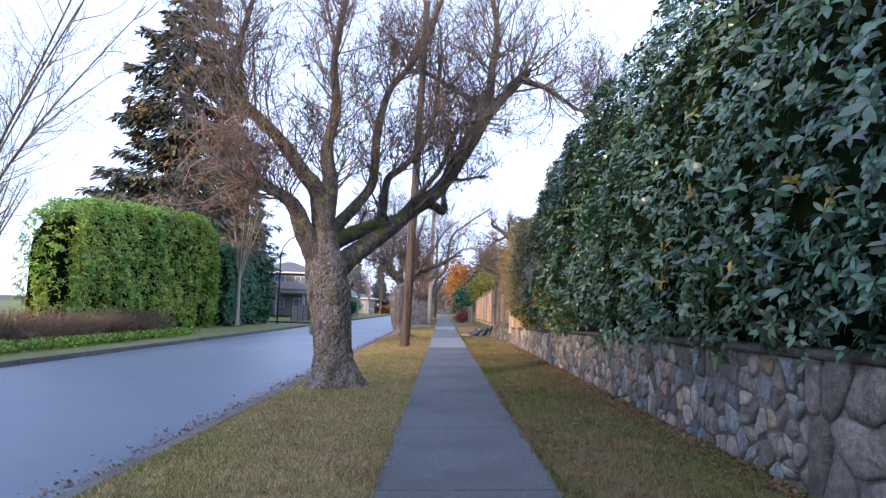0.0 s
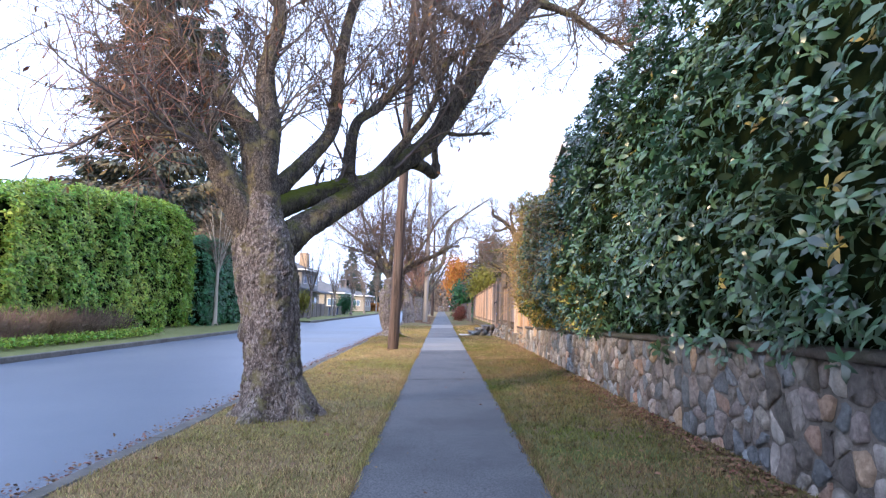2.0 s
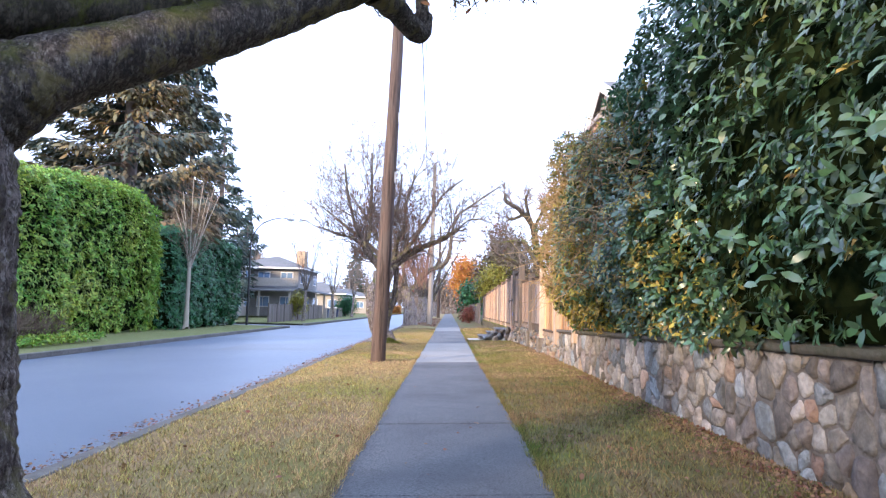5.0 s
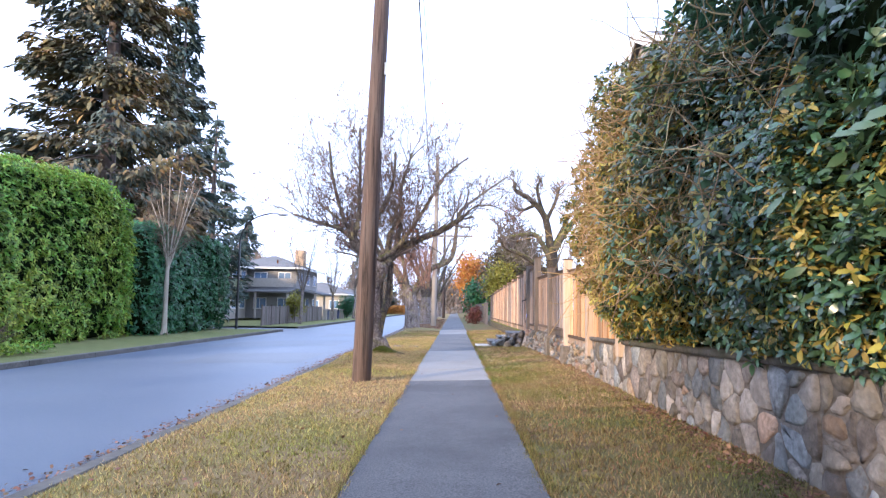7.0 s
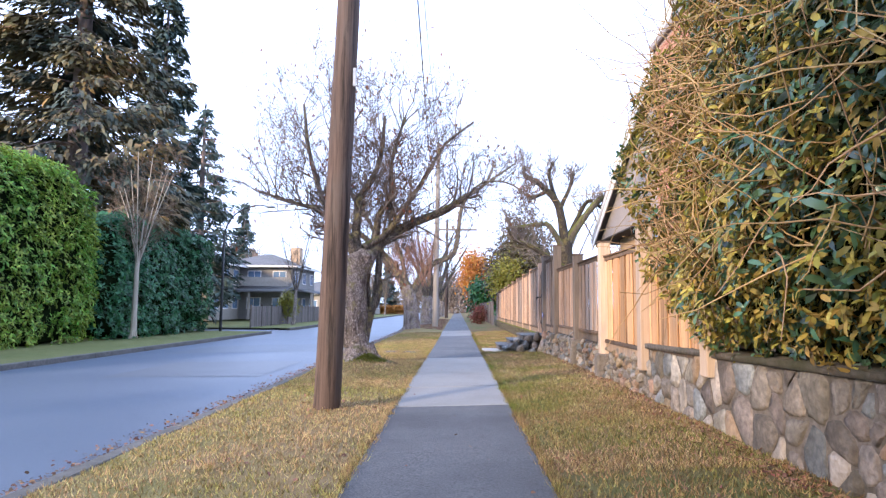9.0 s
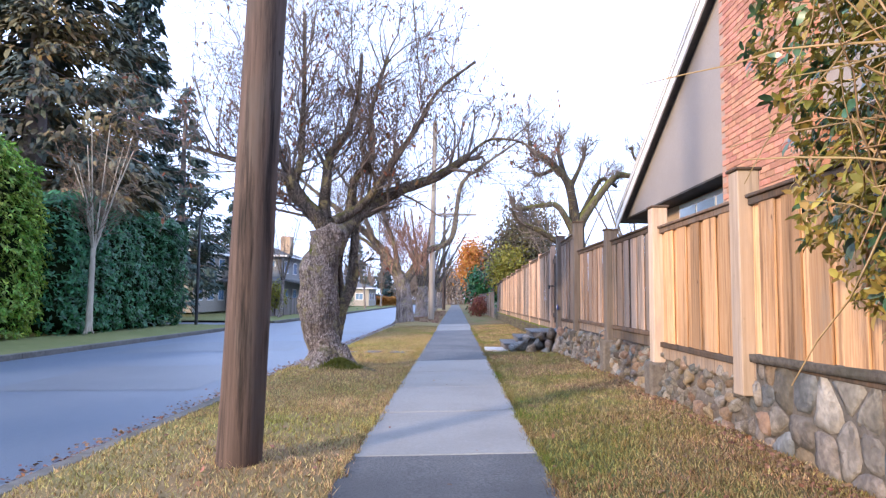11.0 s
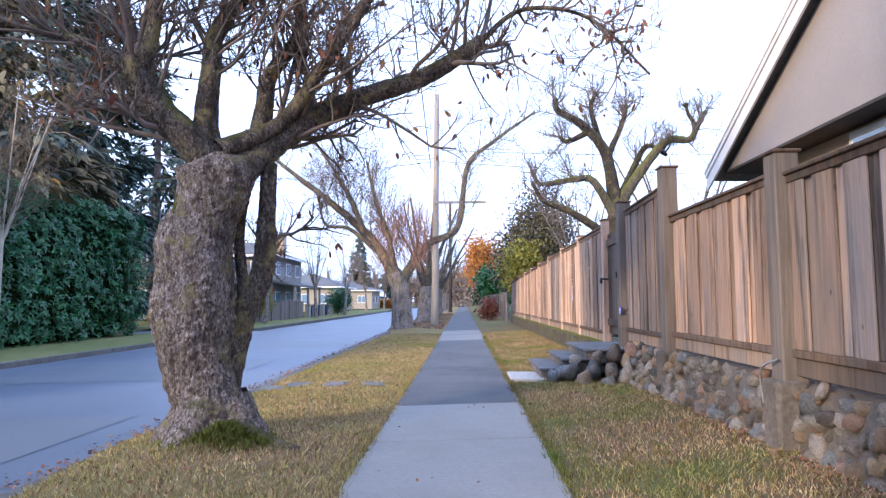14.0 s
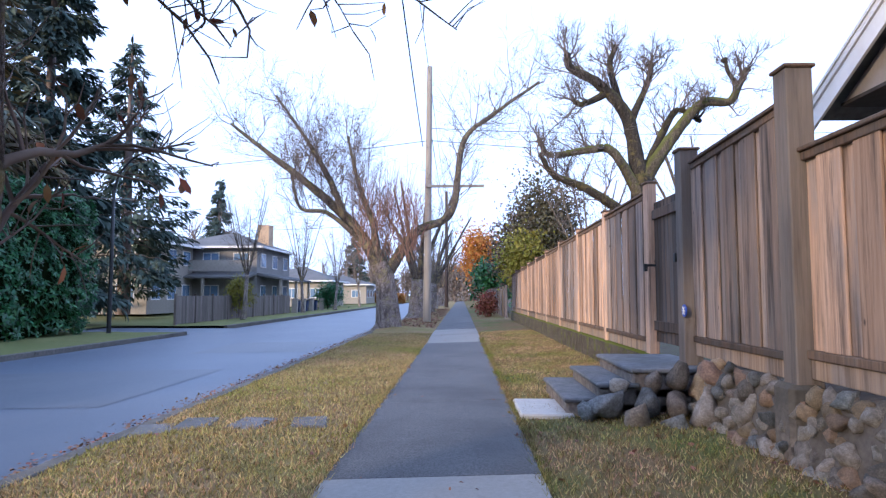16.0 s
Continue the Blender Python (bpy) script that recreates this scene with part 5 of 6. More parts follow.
bulk("yellow_shrub", "sprawling shrub of yellowing leaves and thin stems at the hedge end", 1.86, 4.2, 15.0, 22.0, 0.85, lambda y: 4.35 - 0.10 * (y - 19.8) ** 2, M_LAUREL, 62000, 0.095, 44, category="shrub", thick=0.6, tuck=0.75, whorl=5,
     extra=(lambda p, g: np.repeat(g.random(len(p) // 5 + 1), 5)[:len(p)] < np.clip(0.42 + (p[:, 1] - 17.5) / 7, 0.3, 0.8), M_LAUREL_Y))
stems = Tubes()
g = np.random.default_rng(45)
for _ in range(620):
    p = np.array([g.uniform(1.85, 2.3), 15.6 + 5.4 * g.uniform(0, 1) ** 0.7, g.uniform(1.55, 3.7)])
    d = np.array([-0.45, g.normal(0, 0.7), g.normal(0.2, 0.7)])
    stems.twig(bent(p, d / np.linalg.norm(d), g.uniform(0.35, 1.15), g, 5, 0.3, 0.04), g.uniform(0.005, 0.009), 0.003)
tagged(link("shrub_stems", stems.mesh("shrub_stems", False), M_STEMS), "tangle of thin tan stems in the shrub", "stems", kind="stuff")
bulk("clipped_hedge", "large rounded bright green clipped hedge across the road", -16.6, -14.4, 23.4, 41.0, -0.25, lambda y: 5.5 + 0.95 * min(max(0, y - 26.5) / 9, 1) - 3.0 * max(0, (26.5 - y) / 5.2) ** 1.8 - 1.5 * max(0, (y - 38.8) / 2.2), M_HEDGE, 50000, 0.18, 42, whorl=5, side=1)
bulk("laurel_screen", "tall dark green laurel hedge across the road", -17.8, -14.0, 40.6, 51.6, -0.25, lambda y: 5.2, M_HEDGE_D, 26000, 0.20, 43, whorl=5, side=1)


def shrub(name, label, x, y, r, h, mat, seed, n=90, group=""):
    g = np.random.default_rng(seed)
    t = Tubes()
    for _ in range(n):
        a, k = g.uniform(0, 6.28), g.uniform(0, 1) ** 0.5
        p = np.array([x + math.cos(a) * k * r * 0.5, y + math.sin(a) * k * r * 0.5, -0.2])
        d = np.array([math.cos(a) * k * 0.7, math.sin(a) * k * 0.7, 1.0])
        ln = bent(p, d / np.linalg.norm(d), h * g.uniform(0.7, 1.15), g, 4, 0.2, 0.0)
        t.twig(ln, 0.014, 0.006)
        for _ in range(3):
            sub = bent(ln[g.integers(2, 4)], g.normal(0, 0.6, 3) + [0, 0, 0.6], h * 0.35, g, 2, 0.3)
            t.twig(sub, 0.008, 0.004)
    thing = link(name, t.mesh(name, False), mat)
    return tagged(thing, label, "shrub", group)


for i in range(13):
    shrub("hydrangea_bush", "leafless brown shrub at the foot of the hedge", -13.4 - 0.3 * (i % 2), 17.0 + i * 1.0, 1.0, 1.15, M_BUSH, 500 + i, group="brown shrubs by the hedge")
for i in range(7):
    shrub("red_shrub", "dense dark reddish-brown shrub", -14.2 - 0.5 * (i % 2), 11.2 + i * 0.95, 1.1, 1.5, M_REDBUSH, 530 + i, 140, group="red shrubs")
rng = np.random.default_rng(9)
pts = np.column_stack([rng.uniform(-13.0, -12.0, 5000), rng.uniform(15, 31, 5000), rng.uniform(-0.15, 0.05, 5000)])
tagged(link("ground_cover", leaves_mesh("ground_cover", pts, rng.normal(0, 0.6, (5000, 3)) + [0, 0, 0.6], 0.12, rng, 0.6), M_HEDGE), "low yellow-green ground cover along the verge", "ground cover", kind="stuff")


# ---- conifers ----
def conifer(name, label, x, y, height, radius, seed, mat, first=0.15, whorls=34, clump=0.55, dens=1.0, z0=0.0):
    g = np.random.default_rng(seed)
    thing = empty(name, (x, y, z0), label, "tree", "conifers")
    t = Tubes()
    t.add([(x, y, z0), (x, y, z0 + height * 0.5), (x, y, z0 + height)], [radius * 0.075, radius * 0.045, 0.03], 10)
    spots, outs = [], []
    for i in range(whorls):
        k = first + (1 - first) * (i / whorls) ** 0.9
        z = z0 + height * k
        reach = radius * (1 - k) ** 0.8 * g.uniform(0.75, 1.15)
        for j in range(int(5 + 3 * (1 - k))):
            a = g.uniform(0, 6.283)
            d = np.array([math.cos(a), math.sin(a), -0.12])
            ln = bent((x, y, z), d, reach * g.uniform(0.6, 1.1), g, 6, 0.10, -0.02)
            ln[-2:, 2] += reach * 0.05
            t.add(ln, np.linspace(0.05, 0.012, 7), 4)
            m = int(14 + reach * 22 * dens)
            s = g.uniform(0.2, 1.0, m) ** 0.8 * 6
            b = np.minimum(s.astype(int), 5)
            p = ln[b] + (ln[b + 1] - ln[b]) * (s - b)[:, None]
            side = np.array([-d[1], d[0], 0])
            lat = g.normal(0, 0.16, m) * reach * np.clip(1.3 - s / 6, 0.25, 1)
            p = p + side * lat[:, None] + np.column_stack([np.zeros(m), np.zeros(m), -np.abs(g.normal(0, 0.22, m)) - np.abs(lat) * 0.25])
            spots.append(p)
            outs.append(np.tile(d, (m, 1)) + side * np.sign(lat)[:, None] * 0.5)
    parts_ = [link("trunk", t.mesh("trunk"), M_TWIG)]
    spots, outs = np.concatenate(spots), np.concatenate(outs)
    parts_.append(link("crown", leaves_mesh("crown", spots, outs, clump, g, 0.30, 0.55, 0.6), mat))
    for ob in parts_:
        ob.parent = thing
        ob.matrix_parent_inverse = Matrix.Translation((-x, -y, -z0))
    return thing


conifer("spruce_tree", "huge old spruce with drooping bronze-tipped boughs behind the hedge", -20.8, 48.5, 31.0, 9.0, 51, M_SPRUCE, 0.14, 40, 0.62, 1.25)
conifer("spruce_tree", "dark tall spruce beside the side lane", -20.5, 57.5, 26.0, 4.4, 52, M_SPRUCE_D, 0.04, 34, 0.6, 1.3)
conifer("spruce_tree", "slender dark conifer with open drooping boughs", -21.5, 67.0, 18.5, 6.0, 53, M_SPRUCE_D, 0.10, 20, 0.55, 0.8)
conifer("spruce_tree", "far pointed conifer behind the houses", -36.0, 120.0, 19.0, 4.5, 54, M_SPRUCE_D, 0.1, 24, 0.7, 0.9)
conifer("spruce_tree", "far dark conifers on the skyline", -24.0, 170.0, 17.0, 4.5, 55, M_SPRUCE_D, 0.1, 20, 0.8, 0.8)
conifer("spruce_tree", "far dark conifers on the skyline", -18.0, 180.0, 15.0, 4.0, 56, M_SPRUCE_D, 0.1, 20, 0.8, 0.8)


# ---- poles, lamp, wires ----
def pole(label, x, y, height, r, mat, lean, wires=True):
    thing = empty("utility_pole", (x, y, -0.1), label, "utility pole", "utility poles")
    t = Tubes()
    pts = [(x + lean * k * height, y, -0.1 + k * (height + 0.1)) for k in np.linspace(0, 1, 14)]
    t.add(pts, np.linspace(r, r * 0.66, 14), 20, 0.03, 5)
    ob = link("shaft", t.mesh("shaft"), mat, thing)
    ob.matrix_parent_inverse = Matrix.Translation((-x, -y, 0.1))
    return thing


pole_one = pole("tall brown wooden utility pole on the grass strip", -1.55, 23.0, 13.0, 0.17, M_POLE, 0.028)
for zz in (5.6, 4.2):
    ob = link("bracket", bpy.data.meshes.new("bracket"), M_STEEL, pole_one)
    bm = box_bm(-0.02, 0.02, -0.02, 0.02, -0.12, 0.12, 0.004)
    bm.to_mesh(ob.data)
    bm.free()
    ob.matrix_parent_inverse = Matrix.Translation((1.55, -23.0, 0.1))
    ob.location = (-1.55 + 0.028 * zz + 0.15, 22.9, zz)
pole_two = pole("grey wooden utility pole with a crossarm", -1.40, 56.5, 12.2, 0.19, M_POLE_G, 0.010)
ob = part("crossarm", box_bm(-1.45, 1.3, 56.2, 56.32, 0, 0.12, 0.01), M_POLE_G, pole_two)
ob.matrix_parent_inverse = Matrix.Translation((1.40, -56.5, 0.1))
ob.location = (0, 0, 6.3)
pole("far brown utility pole", -1.3, 92.0, 12.0, 0.2, M_POLE, 0.0)


def cable(label, a, b, sag, r=0.012):
    k = np.linspace(0, 1, 24)
    a, b = np.array(a), np.array(b)
    pts = a + (b - a) * k[:, None]
    pts[:, 2] -= sag * 4 * k * (1 - k)
    t = Tubes()
    t.add(pts, np.full(24, r), 5)
    tagged(link("overhead_cable", t.mesh("overhead_cable"), M_WIRE), label, "cable", "overhead cables")


cable("thick black overhead cable between the poles", (-1.05, 23.0, 12.2), (-1.6, 56.4, 8.3), 0.5, 0.022)
cable("pale overhead cable between the poles", (-1.1, 23.0, 12.6), (-1.3, 56.5, 11.9), 0.5, 0.014)
cable("overhead cable along the street", (-1.3, 56.5, 11.9), (-1.3, 92, 11.6), 0.5, 0.014)
cable("overhead cable along the street", (-1.3, 56.5, 9.6), (-1.3, 92, 9.4), 0.6, 0.018)
cable("overhead cable crossing the road", (-30, 60.0, 7.4), (-1.3, 56.5, 8.6), 0.4, 0.016)
cable("overhead cable to the gardens", (-1.3, 56.5, 8.6), (24, 60, 8.4), 0.3, 0.016)
cable("overhead cable to the gardens", (-1.3, 56.5, 9.2), (24, 58, 9.4), 0.3, 0.014)
cable("overhead cable crossing the road", (-40, 92.0, 8.0), (-1.3, 92, 9.0), 0.5, 0.02)

lamp = empty("street_lamp", (-13.5, 51.2, -0.2), "black street lamp with a curved arm by the hedge", "street lamp")
t = Tubes()
t.add([(-13.5, 51.2, -0.25), (-13.5, 51.2, 2.5), (-13.5, 51.2, 5.4)], [0.085, 0.075, 0.06], 12)
ob = link("post", t.mesh("post"), M_BLACK, lamp)
ob.matrix_parent_inverse = Matrix.Translation((13.5, -51.2, 0.2))
t = Tubes()
t.add(smooth_line([(-13.5, 51.2, 5.3), (-13.3, 51.2, 6.0), (-12.7, 51.2, 6.7), (-11.7, 51.2, 7.05), (-11.0, 51.2, 7.02)], 5), np.linspace(0.05, 0.035, 21), 8)
ob = link("arm", t.mesh("arm"), M_BLACK, lamp)
ob.matrix_parent_inverse = Matrix.Translation((13.5, -51.2, 0.2))
bm = bmesh.new()
bmesh.ops.create_uvsphere(bm, u_segments=14, v_segments=8, radius=0.5, matrix=Matrix.Translation((-10.85, 51.2, 6.98)) @ Matrix.Diagonal((0.62, 0.26, 0.18, 1)))
ob = part("lamp_head", bm, M_STEEL, lamp, "grey oval lamp head", True)
ob.matrix_parent_inverse = Matrix.Translation((13.5, -51.2, 0.2))


# ---- house behind the fence ----
def under(thing, ob):
    ob.parent = thing
    ob.matrix_parent_inverse = Matrix.Translation(-thing.location)
    return ob


house = empty("stucco_house", (6.5, 28.5, 0.1), "stucco house with a grey gable and a brick chimney", "house")
EAVE_Y, EAVE_Z, PITCH = 33.75, 3.15, 0.53
RIDGE_Y = 25.6
ridge_z = EAVE_Z + (EAVE_Y - RIDGE_Y) * PITCH
gable = [(4.22, EAVE_Y - 0.3, EAVE_Z + 0.1), (4.22, RIDGE_Y, ridge_z - 0.08), (4.22, 2 * RIDGE_Y - EAVE_Y + 0.3, EAVE_Z + 0.1)]
under(house, part("gable", prism_bm(gable, (0.25, 0, 0)), M_STUCCO))
under(house, part("wall", box_bm(4.62, 12, 2 * RIDGE_Y - EAVE_Y + 0.9, EAVE_Y - 0.9, 0.05, EAVE_Z + 0.06), M_STUCCO_TAN))
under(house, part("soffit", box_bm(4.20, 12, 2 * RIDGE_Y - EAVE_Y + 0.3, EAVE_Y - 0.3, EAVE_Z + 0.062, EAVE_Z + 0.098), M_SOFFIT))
for sgn in (1, -1):
    e = RIDGE_Y + sgn * (EAVE_Y - RIDGE_Y)
    under(house, part("roof", prism_bm([(4.06, e, EAVE_Z), (4.06, RIDGE_Y, ridge_z), (4.06, RIDGE_Y, ridge_z + 0.12), (4.06, e, EAVE_Z + 0.12)], (9, 0, 0)), M_SHINGLE))
    for k, (dx, dz, h) in enumerate(((-0.03, -0.16, 0.20), (-0.05, 0.05, 0.07), (-0.065, 0.125, 0.035))):
        under(house, part("barge_board", prism_bm([(4.06 + dx, e + sgn * 0.03, EAVE_Z + dz), (4.06 + dx, RIDGE_Y, ridge_z + dz), (4.06 + dx, RIDGE_Y, ridge_z + dz + h), (4.06 + dx, e + sgn * 0.03, EAVE_Z + dz + h)], (0.03 + 0.004 * k, 0, 0)), M_WHITE))
# window below the soffit
win = under(house, part("window", box_bm(4.57, 4.63, 28.1, 30.9, 2.15, 3.17, 0.01), M_WHITE))
for a in range(3):
    ob = part("pane", box_bm(4.545, 4.566, 28.22 + a * 0.89, 28.22 + a * 0.89 + 0.78, 2.27, 3.07), M_GLASS, win)
# brick chimney
chimney = under(house, part("chimney", box_bm(3.96, 5.2, 25.25, 27.35, 0.1, 6.4), M_BRICKMORTAR))
bl, bh, gap = 0.22, 0.07, 0.012
front = box_bm(-0.012, 0.0, -bl / 2, bl / 2, -bh / 2, bh / 2, 0.0)
me_front = bpy.data.meshes.new("brick")
front.to_mesh(me_front)
front.free()
side_ = box_bm(-bl / 2, bl / 2, -0.012, 0.0, -bh / 2, bh / 2, 0.0)
me_side = bpy.data.meshes.new("brick")
side_.to_mesh(me_side)
side_.free()
for row in range(52):
    z = 2.1 + row * (bh + gap)
    for i in range(9):
        ob = link("brick", me_front, M_BRICK, chimney)
        ob.location = (3.96, 25.37 + (i + 0.5 * (row % 2)) * (bl + gap) * 0.985, z)
        if ob.location.y > 27.25:
            bpy.data.objects.remove(ob)
    for i in range(5):
        ob = link("brick", me_side, M_BRICK, chimney)
        ob.location = (4.08 + (i + 0.5 * (row % 2)) * (bl + gap), 25.25, z)
        if ob.location.x > 5.15:
            bpy.data.objects.remove(ob)
under(house, part("chimney_cap", box_bm(3.88, 5.28, 25.17, 27.43, 6.4, 6.55, 0.02), M_STUCCO))


# ---- houses across the road ----
def street_house(name, label, x0, x1, y0, y1, h, wall_mat, roof_mat, seed, porch=False, rise=2.0):
    thing = empty(name, ((x0 + x1) / 2, (y0 + y1) / 2, 0), label, "house", "houses across the road")
    under(thing, part("wall", box_bm(x0, x1, y0, y1, -0.1, h), wall_mat))
    cx, cy = (x0 + x1) / 2, (y0 + y1) / 2
    o = 0.7
    rx = max(0.3, (x1 - x0) / 2 - (y1 - y0) / 2)
    bm = bmesh.new()
    b = [bm.verts.new(p) for p in ((x0 - o, y0 - o, h), (x1 + o, y0 - o, h), (x1 + o, y1 + o, h), (x0 - o, y1 + o, h))]
    r = [bm.verts.new((cx - rx, cy, h + rise)), bm.verts.new((cx + rx, cy, h + rise))]
    for f in ((b[0], b[1], r[1], r[0]), (b[1], b[2], r[1]), (b[2], b[3], r[0], r[1]), (b[3], b[0], r[0]), (b[3], b[2], b[1], b[0])):
        bm.faces.new(f)
    under(thing, part("roof", bm, roof_mat))
    under(thing, part("fascia", box_bm(x0 - o - 0.02, x1 + o + 0.02, y0 - o - 0.02, y0 - o + 0.03, h - 0.16, h + 0.02), M_WHITE))
    under(thing, part("fascia", box_bm(x1 + o - 0.03, x1 + o + 0.02, y0 - o + 0.031, y1 + o, h - 0.16, h + 0.02), M_WHITE))
    storeys = 2 if h > 4 else 1
    for s in range(storeys):
        z = 0.9 + s * 2.7
        for k in range(3):
            wx = x0 + (x1 - x0) * (k + 0.5) / 3
            w = under(thing, part("window", box_bm(wx - 0.7, wx + 0.7, y0 - 0.05, y0 + 0.02, z, z + 1.2), M_WHITE))
            part("pane", box_bm(wx - 0.62, wx - 0.03, y0 - 0.065, y0 - 0.052, z + 0.08, z + 1.12), M_GLASS, w).matrix_parent_inverse = w.matrix_parent_inverse.inverted() @ w.matrix_parent_inverse
            part("pane", box_bm(wx + 0.03, wx + 0.62, y0 - 0.065, y0 - 0.052, z + 0.08, z + 1.12), M_GLASS, w)
            wy = y0 + (y1 - y0) * (k + 0.5) / 3
            w = under(thing, part("window", box_bm(x1 - 0.02, x1 + 0.05, wy - 0.7, wy + 0.7, z, z + 1.2), M_WHITE))
            part("pane", box_bm(x1 + 0.052, x1 + 0.065, wy - 0.62, wy - 0.03, z + 0.08, z + 1.12), M_GLASS, w)
            part("pane", box_bm(x1 + 0.052, x1 + 0.065, wy + 0.03, wy + 0.62, z + 0.08, z + 1.12), M_GLASS, w)
    return thing


big = street_house("grey_house", "two-storey grey house with hipped shingle roofs and a balcony", -24.5, -16.8, 79, 89, 5.3, M_SIDING, M_SHINGLE, 1, rise=1.6)
street_house("grey_house", "pale wing of the grey house with a low gable", -31.5, -22.0, 71, 78.5, 5.2, M_CREAM, M_SHINGLE, 2, rise=1.9)
under(big, part("chimney", box_bm(-18.2, -17.2, 83.4, 84.8, 5.0, 7.6), M_STUCCO_TAN))
under(big, part("porch_roof", prism_bm([(-16.8, 79, 2.9), (-14.6, 79, 2.5), (-14.6, 79, 2.65), (-16.8, 79, 3.1)], (0, 10, 0)), M_SHINGLE))
under(big, part("porch_roof", prism_bm([(-24.5, 79, 3.0), (-24.5, 76.8, 2.6), (-24.5, 76.8, 2.75), (-24.5, 79, 3.2)], (7.7, 0, 0)), M_SHINGLE))
for px, py in ((-14.8, 79.2), (-14.8, 84), (-14.8, 88.8), (-17.2, 77.0), (-20.5, 77.0), (-24, 77.0)):
    under(big, part("porch_post", box_bm(px - 0.1, px + 0.1, py - 0.1, py + 0.1, -0.1, 2.6), M_CREAM))
bm = box_bm(-24.5, -16.8, 77.6, 77.66, 3.2, 4.1)
under(big, part("balcony", bm, M_CREAM))
street_house("brown_house", "low brown house with a wide roof further down the road", -24, -15.5, 101, 111, 3.0, M_CREAM, M_SHINGLE, 3, rise=1.8)
street_house("brown_house", "low pale house further down the road", -25, -15.0, 128, 138, 3.0, M_CREAM, M_SHINGLE, 4, rise=1.6)
street_house("brown_house", "low house at the bend of the road", -10.0, 2.0, 190, 198, 3.0, M_SIDING, M_SHINGLE, 5, rise=1.6)

# added, never in view: blocks the low sun from the near wall and hedge
street_house("tall_house", "plain tall house closing the street behind", -46, 5, -30, -18, 9.0, M_SIDING, M_SHINGLE, 6, rise=4.4)
side_fence = empty("picket_fence", (0, 0, 0), "grey weathered board fence before the houses", "fence")
y = 58.0
while y < 79:
    part("post", box_bm(-14.05, -13.93, y - 0.06, y + 0.06, -0.3, 1.32, 0.008), M_FENCE_DARK, side_fence)
    for i in range(11):
        yy = y + 0.1 + i * 0.2
        ob = part("board", box_bm(-14.02, -13.99, yy, yy + 0.19, -0.2, 1.22, 0.0), M_FENCE_DARK, side_fence)
    y += 2.35

# gate pillars and wheeled bins before the houses
for y in (80.6, 83.4, 86.4, 91.0):
    pillar = tagged(part("pillar", box_bm(-14.2, -13.75, y - 0.22, y + 0.22, -0.3, 0.85, 0.02), M_CREAM), "pale square gate pillar beside the far grass strip", "pillar", "gate pillars")
    part("pillar_cap", box_bm(-14.26, -13.69, y - 0.28, y + 0.28, 0.85, 0.95, 0.02), M_STUCCO, pillar)
for y in (81.8, 84.6, 88.2):
    bin_ = empty("wheeled_bin", (-14.1, y, -0.25), "dark blue wheeled bin by the driveway", "bin", "wheeled bins")
    under(bin_, part("body", prism_bm([(-14.36, y - 0.25, -0.2), (-13.84, y - 0.25, -0.2), (-13.78, y - 0.28, 0.75), (-14.42, y - 0.28, 0.75)], (0, 0.52, 0)), M_SIGN_DARK))
    under(bin_, part("lid", box_bm(-14.46, -13.75, y - 0.32, y + 0.30, 0.752, 0.81, 0.015), M_BLACK))

# orange hedge and low things far down the road
rng = np.random.default_rng(3)
pts = np.column_stack([rng.uniform(-16, -9.8, 4000), rng.uniform(139, 140.5, 4000), rng.uniform(0.0, 1.5, 4000)])
tagged(link("orange_hedge", leaves_mesh("orange_hedge", pts, rng.normal(0, 0.7, (4000, 3)), 0.3, rng, 0.6), M_ORANGE), "low clipped orange hedge far down the road", "hedge")


def leafy_tree(name, label, x, y, z, rx, rz, mat, n, size, seed, trunk=True):
    g = np.random.default_rng(seed)
    c = g.normal(0, 1, (26, 3))
    c = c / np.linalg.norm(c, axis=1)[:, None] * g.uniform(0.3, 0.85, (26, 1)) * [rx, rx, rz] + [x, y, z]
    p = c[g.integers(0, 26, n)] + g.normal(0, 0.24, (n, 3)) * [rx, rx, rz]
    thing = empty(name, (x, y, 0), label, "tree")
    t = Tubes()
    t.add([(x, y, -0.1), (x, y, z * 0.6), (x, y, z + rz * 0.5)], [rx * 0.09, rx * 0.07, 0.03], 8)
    for q in c:
        t.add(smooth_line([(x, y, z * 0.55), tuple((q + [x, y, z]) / 2), tuple(q)], 3), np.linspace(rx * 0.04, 0.015, 7), 5)
    under(thing, link("trunk", t.mesh("trunk"), M_TWIG))
    under(thing, link("crown", leaves_mesh("crown", p, g.normal(0, 0.8, (n, 3)), size, g, 0.55), mat))
    return thing


leafy_tree("maple_tree", "autumn tree with bright orange leaves far along the pavement", 2.5, 100.0, 6.0, 2.6, 3.6, M_ORANGE, 5000, 0.35, 71)
leafy_tree("holly_tree", "yellow-green evergreen beyond the fence", 4.2, 66.0, 3.2, 1.7, 2.4, M_YELLOWG, 5000, 0.22, 72)
leafy_tree("evergreen_tree", "dark brownish evergreen tree behind the far fence", 5.9, 68.0, 5.2, 2.8, 4.0, M_DARKBUSH, 9000, 0.25, 73)
leafy_tree("evergreen_tree", "brownish evergreen behind the far fence", 5.2, 82.0, 5.6, 3.0, 4.5, M_BUSH, 8000, 0.3, 74)
leafy_tree("round_bush", "round dark red-brown bush beside the pavement", 1.7, 62.0, 0.8, 0.7, 0.7, M_REDBUSH, 3000, 0.12, 75)
